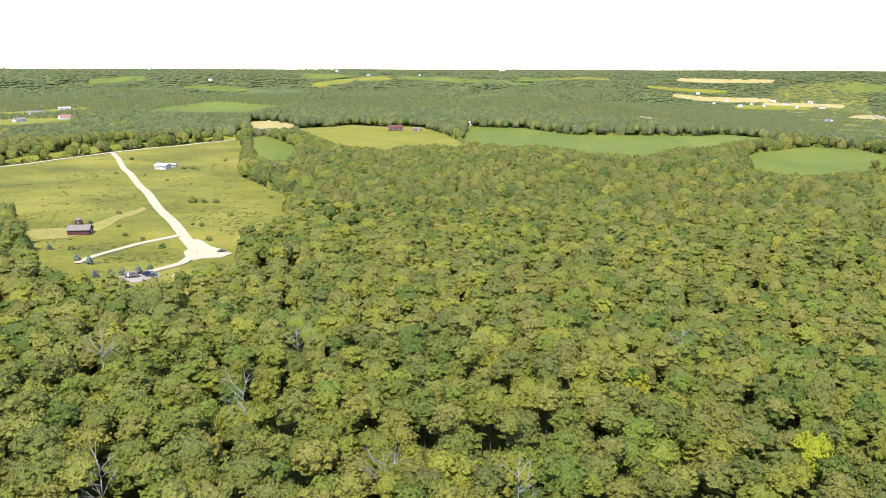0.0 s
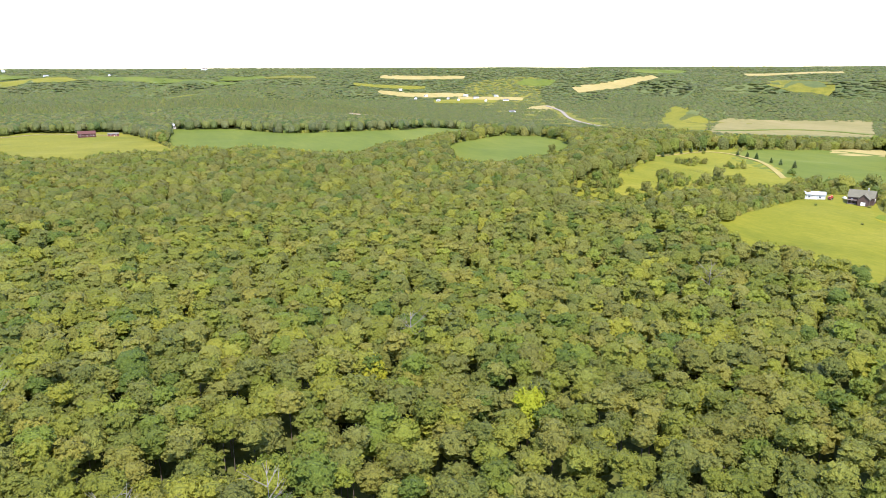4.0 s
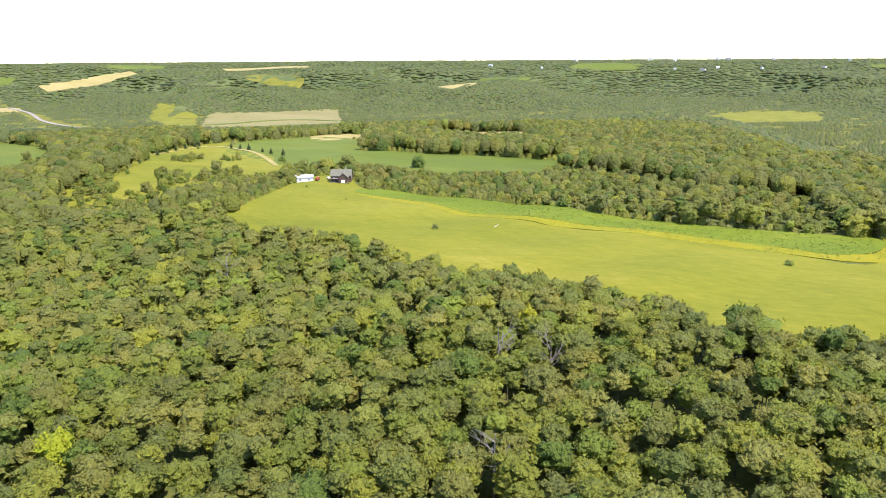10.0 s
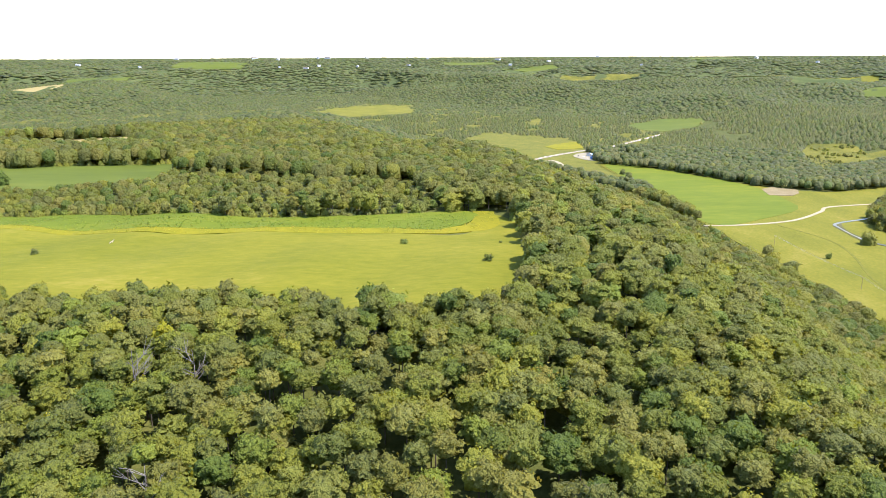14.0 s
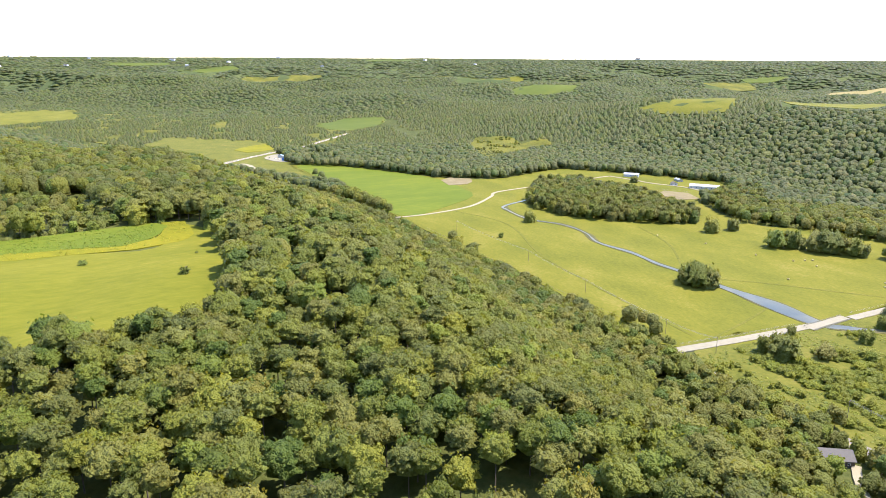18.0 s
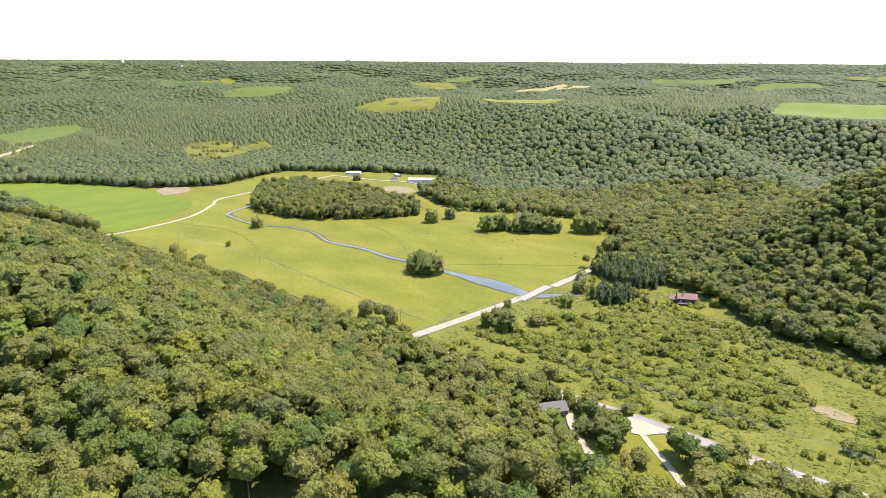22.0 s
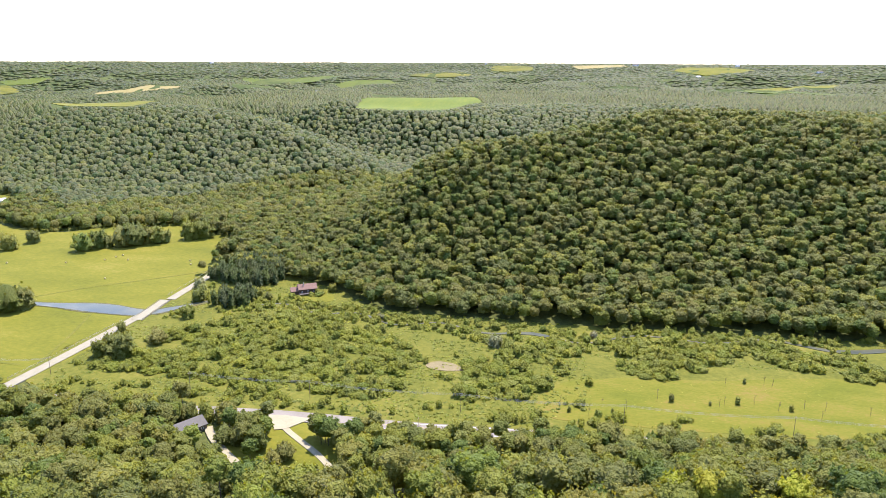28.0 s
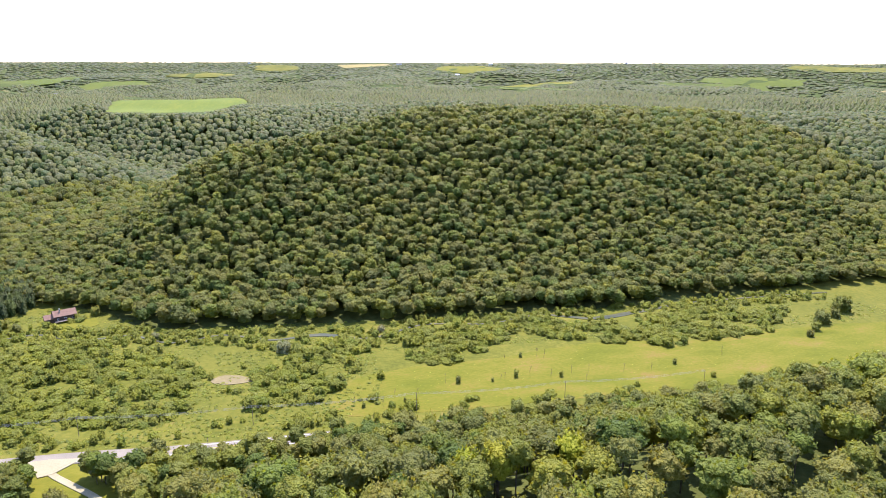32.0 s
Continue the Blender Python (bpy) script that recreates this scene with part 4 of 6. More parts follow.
def grove(name, x, y, rng, kinds, radius, tall, mat, label, tone_shift=0.0, category="woods", deep=0.52, trunks=False, rounded=True, bulge=0.0, spread=0.27):
    """Joined crowns: crown radius and tree height are ranges in metres."""
    n = len(x)
    z = ground(x, y)
    R = radius[0] + (radius[1] - radius[0]) * rng.beta(1.6, 1.9, n)
    R = R * np.where(rng.rand(n) < 0.14, 1.25, 1.0)
    Ht = rng.uniform(tall[0], tall[1], n)
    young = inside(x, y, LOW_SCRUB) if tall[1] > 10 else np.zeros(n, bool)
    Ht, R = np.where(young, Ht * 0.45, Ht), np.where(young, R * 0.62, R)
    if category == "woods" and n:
        # Trees on the camera's sight lines to open ground are shortened or left out.
        most = view_cap(x, y)
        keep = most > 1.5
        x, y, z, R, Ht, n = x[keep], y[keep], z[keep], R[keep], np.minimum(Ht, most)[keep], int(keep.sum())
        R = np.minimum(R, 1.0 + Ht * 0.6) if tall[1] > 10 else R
    turn, pick, tone = rng.uniform(0, 6.28, n), rng.randint(0, len(kinds), n), np.clip(rng.normal(0.45 + tone_shift, spread, n), 0, 1)
    vs, ts, tn, ns, off = [], [], [], [], 0
    for k, (v, f, nv) in enumerate(kinds):
        s = np.where(pick == k)[0]
        if not len(s):
            continue
        c, q = np.cos(turn[s])[:, None], np.sin(turn[s])[:, None]
        X = x[s][:, None] + R[s][:, None] * (v[None, :, 0] * c - v[None, :, 1] * q)
        Y = y[s][:, None] + R[s][:, None] * (v[None, :, 0] * q + v[None, :, 1] * c)
        crown = np.minimum(R * bulge, Ht * 0.9)[s][:, None] if bulge else (Ht * deep)[s][:, None]
        Z = z[s][:, None] + Ht[s][:, None] - crown + v[None, :, 2] * crown
        vs.append(np.stack([X, Y, Z], -1).reshape(-1, 3))
        ns.append(np.stack([nv[None, :, 0] * c - nv[None, :, 1] * q, nv[None, :, 0] * q + nv[None, :, 1] * c, np.repeat(nv[None, :, 2], len(s), 0)], -1).reshape(-1, 3))
        ts.append((f[None] + (np.arange(len(s)) * len(v))[:, None, None] + off).reshape(-1, 3))
        tn.append(np.repeat(tone[s], len(v)))
        off += len(s) * len(v)
    me = mesh_np(name, np.vstack(vs), np.vstack(ts), mat, np.concatenate(tn), rounded, np.vstack(ns) if rounded else None)
    tagged(new(name, me), label, category, kind="stuff")
    if trunks:
        ang = np.array((0, 2.1, 4.2))
        rad = 0.14 + 0.02 * R
        tx = np.concatenate([x[:, None] + rad[:, None] * np.cos(ang), x[:, None] + 0.5 * rad[:, None] * np.cos(ang)], 1)
        ty = np.concatenate([y[:, None] + rad[:, None] * np.sin(ang), y[:, None] + 0.5 * rad[:, None] * np.sin(ang)], 1)
        tz = np.concatenate([np.repeat(z[:, None] - 0.4, 3, 1), np.repeat((z + Ht * 0.7)[:, None], 3, 1)], 1)
        tf = np.array([(0, 1, 4), (0, 4, 3), (1, 2, 5), (1, 5, 4), (2, 0, 3), (2, 3, 5)])
        tri = (tf[None] + (np.arange(n) * 6)[:, None, None]).reshape(-1, 3)
        tagged(new(name + "_trunks", mesh_np(name + "_trunks", np.stack([tx, ty, tz], -1).reshape(-1, 3), tri, M_BARK)), "grey-brown trunks under the canopy", "trunks", kind="stuff")


SINGLE_R = 133.0      # the woods nearer than this are single trees
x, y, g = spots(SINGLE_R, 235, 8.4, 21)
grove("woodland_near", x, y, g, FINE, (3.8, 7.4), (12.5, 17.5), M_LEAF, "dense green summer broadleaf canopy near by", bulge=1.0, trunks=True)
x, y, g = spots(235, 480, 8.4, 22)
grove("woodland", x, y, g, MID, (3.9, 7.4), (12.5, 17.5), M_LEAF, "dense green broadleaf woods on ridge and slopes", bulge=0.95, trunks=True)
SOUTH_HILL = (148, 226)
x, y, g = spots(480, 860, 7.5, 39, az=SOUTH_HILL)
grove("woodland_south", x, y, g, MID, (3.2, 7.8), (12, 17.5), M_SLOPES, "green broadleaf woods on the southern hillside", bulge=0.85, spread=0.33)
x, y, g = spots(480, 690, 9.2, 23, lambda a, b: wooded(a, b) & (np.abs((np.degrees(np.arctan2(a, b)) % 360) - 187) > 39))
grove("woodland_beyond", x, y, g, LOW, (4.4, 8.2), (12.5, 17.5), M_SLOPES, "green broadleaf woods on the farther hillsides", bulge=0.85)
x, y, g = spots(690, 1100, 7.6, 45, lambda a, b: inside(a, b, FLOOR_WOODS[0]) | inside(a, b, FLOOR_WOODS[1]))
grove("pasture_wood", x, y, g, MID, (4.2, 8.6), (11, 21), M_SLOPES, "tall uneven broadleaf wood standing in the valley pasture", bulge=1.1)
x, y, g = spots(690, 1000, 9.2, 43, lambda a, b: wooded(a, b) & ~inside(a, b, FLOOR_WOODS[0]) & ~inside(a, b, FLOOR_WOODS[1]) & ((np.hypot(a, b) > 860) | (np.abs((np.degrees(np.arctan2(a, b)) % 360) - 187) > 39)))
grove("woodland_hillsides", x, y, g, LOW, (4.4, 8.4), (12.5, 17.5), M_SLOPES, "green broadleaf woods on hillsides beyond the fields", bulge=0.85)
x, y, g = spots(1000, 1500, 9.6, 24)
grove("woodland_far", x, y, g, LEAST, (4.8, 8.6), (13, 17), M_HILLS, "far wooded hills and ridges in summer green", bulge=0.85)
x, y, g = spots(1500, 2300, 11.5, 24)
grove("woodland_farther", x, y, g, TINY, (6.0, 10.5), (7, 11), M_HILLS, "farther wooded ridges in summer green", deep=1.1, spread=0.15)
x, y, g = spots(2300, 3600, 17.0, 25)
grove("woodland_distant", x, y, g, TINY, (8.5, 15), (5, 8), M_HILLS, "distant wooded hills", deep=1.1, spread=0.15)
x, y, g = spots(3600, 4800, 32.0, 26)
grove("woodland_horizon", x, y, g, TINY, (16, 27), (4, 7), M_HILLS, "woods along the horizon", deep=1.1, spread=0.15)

# the woods under and behind the eye
x, y, g = spots(0, 99, 9.4, 27, az=(0, 360))
grove("woodland_below", x, y, g, LOW, (4.1, 7.2), (11, 17), M_LEAF, "dense green broadleaf canopy below the viewpoint", deep=0.55)
x, y, g = spots(99, 480, 11.0, 28, az=(236, 316))
grove("woodland_behind", x, y, g, LEAST, (5.2, 8.2), (11, 18), M_SLOPES, "green broadleaf woods on the western ridge", deep=0.55)
x, y, g = spots(480, 1000, 14.0, 29, az=(236, 316))
grove("woodland_behind_far", x, y, g, LEAST, (6.5, 10), (11, 18), M_SLOPES, "green broadleaf woods on the western hills", deep=0.6, rounded=False)
x, y, g = spots(1000, 4800, 52.0, 30, az=(236, 316))
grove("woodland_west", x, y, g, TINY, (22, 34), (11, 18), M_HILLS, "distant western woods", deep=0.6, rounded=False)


def screen(x, y):
    d = near_line(x, y, HIGHWAY)
    return (d > 8.5) & (d < 26) & (y > -343) & (y > -331 + 0.2 * np.maximum(x - 760, 0)) & ((x > 168) & (x < 1130) & (y > -330) | (x < 12) & (y > -338 + x * 0.02)) & (near_line(x, y, DRIVE_EAST) > 6) & (np.hypot(x - 181, y + 309) > 12)


x, y, g = spots(300, 1200, 6.2, 34, screen)
grove("roadside_trees", x, y, g, MID, (3.6, 5.4), (11, 16), M_LEAF, "close row of broadleaf trees along the highway", deep=0.8)

# ---------------------------------------------------------------- bushy margins of fields
def margins(x, y):
    ok = np.zeros(x.shape, bool)
    for poly in (HAY, SOY_STRIP, MEADOW, VERGE, SOY, FIELD_LIGHT, HILL_MEADOW, SOY_HILL, CROP, PASTURE):
        d = near_line(x, y, poly + poly[:1])
        ok |= (d < 6.5) & ~inside(x, y, poly)
    return ok & wooded(x, y)


x, y, g = spots(230, 1100, 4.6, 44, margins)
grove("field_margin", x, y, g, LOW, (1.8, 3.8), (2.0, 6.5), M_LEAF, "bushy green margin between woods and fields", category="shrubs", deep=0.9)


def meadow_trees(x, y):
    ok = inside(x, y, HILL_MEADOW) & (wave(x, y, 70, 55) > -0.1 + 0.006 * (x - 380)) & (near_line(x, y, TRACK) > 9)
    return ok | inside(x, y, SLOPE_MEADOW) & (wave(x, y, 60, 56) > 0.45)


x, y, g = spots(400, 1800, 9.0, 46, meadow_trees)
grove("scattered_meadow_trees", x, y, g, OPEN, (2.0, 4.8), (2.5, 8.5), M_LEAF, "scattered bushes and small trees over the hill meadow", category="bushes", deep=0.9)

# ---------------------------------------------------------------- shrubs of the valley bottom
SHRUB_PATCHES = [
    [(287, -370), (277, -419), (258, -446), (230, -473), (158, -500), (103, -459), (78, -427), (84, -371), (101, -358), (141, -354), (166, -356), (197, -368), (251, -376)],
    [(48, -418), (21, -452), (-19, -469), (-18, -421), (-4, -386), (6, -375), (45, -367), (51, -384)],
    [(-52, -449), (-91, -481), (-125, -486), (-122, -446), (-94, -424), (-73, -413), (-52, -422)],
    [(-30, -460), (-79, -479), (-136, -494), (-172, -474), (-216, -453), (-205, -427), (-175, -438), (-141, -454), (-95, -461)],
    [(-210, -431), (-236, -473), (-290, -484), (-362, -473), (-318, -430), (-264, -423), (-230, -416)]]


def shrubby(x, y):
    ok = np.zeros(x.shape, bool)
    for poly in SHRUB_PATCHES:
        ok |= inside(x, y, poly)
    ok &= wave(x, y, 38, 41) > -0.55
    for line, gap in ((BRIDGE_ROAD, 7), (HIGHWAY, 14), (RIVER, 4)):
        ok &= near_line(x, y, line) > gap
    return ok & (np.hypot(x - 60, y + 411) > 14)


x, y, g = spots(330, 640, 6.2, 31, shrubby)
grove("shrub_thicket", x, y, g, SOFT, (3.2, 6.4), (1.6, 4.6), M_SHRUB, "thickets of yellow-green willow shrubs in the valley", category="shrubs", deep=0.85)

x, y, g = spots(330, 640, 12.0, 36, shrubby)
grove("thicket_trees", x, y, g, SOFT, (3.0, 6.0), (5, 9), M_SHRUB, "taller bushy willows over the thickets", category="shrubs", deep=0.85)


def bank(x, y):
    d = near_line(x, y, RIVER)
    keep = (d > 0.8) & (d < 17) & inside(x, y, SCRUB) & (x < 280) & (np.hypot(x - 5, y + 478) > 12) & (np.hypot(x + 220, y + 482) > 16)
    weeds = (near_line(x, y, HIGHWAY) > 9) & (near_line(x, y, HIGHWAY) < 26) & (y < -340) & (x < 300) & (wave(x, y, 30, 44) > 0.25)
    return keep & (wave(x, y, 45, 43) > -0.6) | weeds | (inside(x, y, SCRUB) & (wave(x, y, 26, 47) > 0.85) & (x > -40))


x, y, g = spots(330, 640, 5.6, 32, bank)
grove("riverside_shrubs", x, y, g, SOFT, (1.6, 4.2), (1.5, 6.5), M_SHRUB, "green shrubs along river and highway", category="shrubs", deep=0.9)


def meadow_weeds(x, y):
    ok = inside(x, y, MEADOW) & (wave(x, y, 110, 51) + 0.5 * wave(x, y, 30, 53) > 0.15) & ~inside(x, y, MOWN)
    ok |= inside(x, y, HILL_MEADOW) & (wave(x, y, 50, 52) > 0.9)
    for line, gap in ((ROAD_DOWN, 9), (ROAD_MAIN, 9), (ROAD_LOOP, 6), (ROAD_DRIVE, 7)):
        ok &= near_line(x, y, line) > gap
    return ok


x, y, g = spots(280, 1000, 3.6, 33, meadow_weeds)
grove("meadow_weeds", x, y, g, LEAST, (0.8, 2.6), (0.3, 1.0), M_BUSHY, "tufts of taller weeds in the meadow", category="weeds", deep=0.95)


def rank_weeds(x, y):
    ok = inside(x, y, SCRUB) & (wave(x, y, 45, 81) + 0.5 * wave(x, y, 14, 82) > -0.35) & ((x > -30) | (y < -440))
    return ok & (near_line(x, y, HIGHWAY) > 8) & (near_line(x, y, BRIDGE_ROAD) > 6) & (near_line(x, y, RIVER) > 4)


x, y, g = spots(330, 640, 3.1, 35, rank_weeds)
grove("rank_weeds", x, y, g, LEAST, (1.0, 2.6), (0.4, 1.1), M_SHRUB, "tall rank weeds and sedges in the valley bottom", category="weeds", deep=0.95)


def bean_rows(x, y):
    return inside(x, y, SOY_STRIP) & (wave(x, y, 26, 91) > -0.75)


x, y, g = spots(360, 500, 2.0, 37, bean_rows)
grove("soybean_plants", x, y, g, LEAST, (0.7, 1.3), (0.5, 0.95), M_BEAN, "knee-high bright green soybean plants", category="crop", deep=0.95)


def strip_weeds(x, y):
    return inside(x, y, WEED_STRIP) & (wave(x, y, 12, 92) > -0.2)


x, y, g = spots(340, 500, 1.9, 38, strip_weeds)
grove("flowering_weeds", x, y, g, LEAST, (0.4, 1.0), (0.4, 0.9), M_YELLOW_WEED, "yellow flowering weeds along the crop", category="weeds", deep=0.95)


def dry_tufts(x, y):
    return inside(x, y, WEST_MEADOW) & (wave(x, y, 34, 94) + 0.6 * wave(x, y, 9, 95) > 0.0) & (near_line(x, y, HIGHWAY) > 12)


x, y, g = spots(330, 640, 3.2, 40, dry_tufts)
grove("meadow_tufts", x, y, g, LEAST, (0.4, 1.3), (0.25, 0.7), M_SHRUB, "low tufts of weeds in the valley meadow", category="weeds", deep=0.95)

# ---------------------------------------------------------------- building materials
def plain(name, rgb, rough=0.7, metal=0.0, vary=0.25, scale=1.2, gloss=0.4):
    lo, hi = tuple(c * (1 - vary) for c in rgb), tuple(min(1, c * (1 + vary)) for c in rgb)
    return surface(name, [(0, lo), (1, hi)], scale * 0.2, scale * 3, rough, 0.01, metal, gloss=gloss)


def ribbed(name, rgb, pitch=1.6, along=0, metal=0.0, rough=0.5):
    """Sheet metal or boards: fine ribs in relief, along x or y of the object."""
    m, t, out = tree_of(name)
    b = node(t, "ShaderNodeBsdfPrincipled", Roughness=rough, Metallic=metal)
    co = t.nodes.new("ShaderNodeTexCoord")
    w = node(t, "ShaderNodeTexWave", Scale=pitch, Distortion=0.3, Detail=1.0)
    w.bands_direction = "XYZ"[along]
    t.links.new(co.outputs["Object"], w.inputs["Vector"])
    f = noise_of(t, 0.7, 5, 0.65)
    t.links.new(ramp(t, f, [(0.25, tuple(c * 0.75 for c in rgb)), (0.75, tuple(min(1, c * 1.2) for c in rgb))]), b.inputs["Base Color"])
    bn = node(t, "ShaderNodeBump", Strength=0.6, Distance=0.04)
    t.links.new(w.outputs["Fac"], bn.inputs["Height"])
    t.links.new(bn.outputs[0], b.inputs["Normal"])
    t.links.new(b.outputs[0], out.inputs[0])
    return m


M_RED_WOOD = ribbed("dark_red_boards", (0.070, 0.021, 0.015), 1.5, 0, rough=0.8)
M_RED_STEEL = ribbed("red_sheet_steel", (0.17, 0.045, 0.04), 1.2, 0)
M_BROWN_WOOD = ribbed("dark_brown_boards", (0.075, 0.045, 0.032), 1.4, 2, rough=0.8)
M_GREY_WOOD = ribbed("grey_brown_siding", (0.13, 0.105, 0.085), 1.6, 2, rough=0.8)
M_SHINGLE = plain("grey_roof_shingles", (0.125, 0.112, 0.092), 0.9, 0, 0.3, 2.5)
M_ROOF_PALE = plain("pale_grey_shingles", (0.125, 0.115, 0.098), 0.9, 0, 0.2, 2.5)
M_SHINGLE_TAN = plain("sunlit_brown_shingles", (0.22, 0.13, 0.095), 0.9, 0, 0.3, 2.5)
M_SHINGLE_GREEN = plain("weathered_green_grey_shingles", (0.105, 0.100, 0.068), 0.85, 0, 0.25, 2.5)
M_RED_ROOF = plain("faded_red_roof", (0.24, 0.105, 0.075), 0.8, 0, 0.25, 2)
M_WHITE = ribbed("white_siding", (0.50, 0.50, 0.475), 1.8, 2, rough=0.7)
M_CREAM = ribbed("cream_siding", (0.36, 0.345, 0.30), 1.8, 2, rough=0.7)
M_STEEL_ROOF = ribbed("galvanised_roof", (0.36, 0.37, 0.375), 1.2, 0, 0.3, 0.6)
M_BLUE_STEEL = ribbed("blue_sheet_steel", (0.05, 0.16, 0.42), 1.2, 0)
M_BLUE_ROOF = ribbed("pale_blue_roof", (0.36, 0.50, 0.62), 1.2, 1)
M_STONE = plain("grey_fieldstone", (0.32, 0.30, 0.27), 0.9, 0, 0.4, 3)
M_TRIM = plain("white_trim", (0.75, 0.75, 0.73), 0.6, 0, 0.1)
M_DARK = plain("dark_opening", (0.02, 0.02, 0.02), 0.8)
M_RUBBER = plain("tyre_rubber", (0.02, 0.02, 0.021), 0.85)
M_RIM = plain("wheel_rim", (0.5, 0.5, 0.5), 0.35, 0.8)
M_NAVY = plain("dark_blue_car_paint", (0.010, 0.013, 0.032), 0.25, 0, 0.1, gloss=0.6)
M_BLACKCAR = plain("black_car_paint", (0.02, 0.022, 0.025), 0.25, 0, 0.1, gloss=0.6)
M_WHITECAR = plain("white_car_paint", (0.75, 0.75, 0.74), 0.3, 0, 0.05, gloss=0.6)
M_REDCAR = plain("red_machine_paint", (0.48, 0.05, 0.02), 0.35, 0, 0.15, gloss=0.5)
M_LAMP = plain("headlight_glass", (0.8, 0.8, 0.75), 0.1, 0, 0.05, gloss=0.8)
M_POLE = plain("weathered_pole_wood", (0.22, 0.17, 0.12), 0.9, 0, 0.3, 3)
M_WIRE = plain("power_wire", (0.35, 0.35, 0.34), 0.5, 0.5, 0.1)
M_CERAMIC = plain("insulator_ceramic", (0.5, 0.48, 0.45), 0.3)
M_BALE = surface("rolled_hay", [(0, (0.30, 0.25, 0.10)), (1, (0.48, 0.42, 0.22))], 0.8, 8, 0.95, 0.05)
M_BRUSH = surface("sun_bleached_brush", [(0, (0.33, 0.28, 0.2)), (1, (0.6, 0.54, 0.42))], 0.8, 8, 0.95, 0.05)


def glass_material():
    m, t, out = tree_of("window_glass")
    b = node(t, "ShaderNodeBsdfPrincipled", Roughness=0.05)
    b.inputs["Base Color"].default_value = (0.03, 0.04, 0.05, 1)
    b.inputs["Specular IOR Level"].default_value = 0.7
    t.links.new(b.outputs[0], out.inputs[0])
    return m


M_GLASS = glass_material()


# ---------------------------------------------------------------- building blocks
def box(cx, cy, z0, sx, sy, sz, taper=1.0):
    a, b = sx / 2, sy / 2
    v = [(cx + i * a, cy + j * b, z0) for i, j in ((-1, -1), (1, -1), (1, 1), (-1, 1))]
    v += [(cx + i * a * taper, cy + j * b * taper, z0 + sz) for i, j in ((-1, -1), (1, -1), (1, 1), (-1, 1))]
    return v, [(3, 2, 1, 0), (4, 5, 6, 7), (0, 1, 5, 4), (1, 2, 6, 5), (2, 3, 7, 6), (3, 0, 4, 7)]


def tube(p, q, r0, r1, sides=6):
    p, q = Vector(p), Vector(q)
    d = (q - p).normalized()
    s = d.cross(Vector((0.3, 0.2, 1)) if abs(d.z) < 0.9 else Vector((1, 0, 0))).normalized()
    w = d.cross(s)
    v = []
    for c, r in ((p, r0), (q, r1)):
        v += [tuple(c + (s * math.cos(2 * math.pi * k / sides) + w * math.sin(2 * math.pi * k / sides)) * r) for k in range(sides)]
    f = [(k, (k + 1) % sides, sides + (k + 1) % sides, sides + k) for k in range(sides)]
    return v, f + [tuple(range(sides))[::-1], tuple(range(sides, 2 * sides))]


def joined(*shapes):
    v, f = [], []
    for a, b in shapes:
        f += [tuple(i + len(v) for i in q) for q in b]
        v += list(a)
    return v, f


def bevelled(shape, width=0.04):
    bm = bmesh.new()
    vs = [bm.verts.new(p) for p in shape[0]]
    for q in shape[1]:
        bm.faces.new([vs[i] for i in q])
    bmesh.ops.recalc_face_normals(bm, faces=bm.faces)
    bmesh.ops.bevel(bm, geom=bm.edges[:], offset=width, segments=1, affect="EDGES")
    v, f = [tuple(q.co) for q in bm.verts], []
    bm.verts.index_update()
    f = [tuple(q.index for q in p.verts) for p in bm.faces]
    bm.free()
    return v, f


def part(name, shape, mat, parent, label="", m=None):
    me = shape if isinstance(shape, bpy.types.Mesh) else mesh_of(name, shape[0], shape[1], mat)
    ob = new(name, me)
    ob.parent = parent
    if m is not None:
        ob.matrix_basis = m
    if label:
        ob["label"] = label
    return ob


def thing(name, x, y, turn, label, category, group="", up=None, scale=1.0):
    ob = new(name)
    ob.empty_display_size = 0.5
    z = float(lift(x, y)) - 0.15 if up is None else float(lift(x, y, up))
    ob.matrix_basis = pose(x, y, z, 0, 0, turn) @ Matrix.Scale(scale, 4)
    return tagged(ob, label, category, group)


def gable_wall(L, W, H, rise, z0=-1.0):
    a, b = L / 2, W / 2
    v = [(-a, -b, z0), (a, -b, z0), (a, b, z0), (-a, b, z0), (-a, -b, H), (a, -b, H), (a, b, H), (-a, b, H), (-a, 0, H + rise), (a, 0, H + rise)]
    return v, [(3, 2, 1, 0), (0, 1, 5, 4), (2, 3, 7, 6), (1, 2, 6, 9, 5), (3, 0, 4, 8, 7), (4, 5, 9, 8), (6, 7, 8, 9)]


def gable_roof(L, W, H, rise, over=0.5, thick=0.22):
    a, b = L / 2 + over, W / 2
    k = rise / b
    e, drop = b + over, over * k
    out = []
    for s in (-1, 1):
        lo, hi = (s * e, H - drop + 0.06), (0, H + rise + 0.06)
        v = [(-a, lo[0], lo[1]), (a, lo[0], lo[1]), (a, hi[0], hi[1]), (-a, hi[0], hi[1])]
        v += [(p[0], p[1], p[2] + thick) for p in v]
        out.append((v, [(3, 2, 1, 0), (4, 5, 6, 7), (0, 1, 5, 4), (1, 2, 6, 5), (2, 3, 7, 6), (3, 0, 4, 7)]))
    return joined(*out)


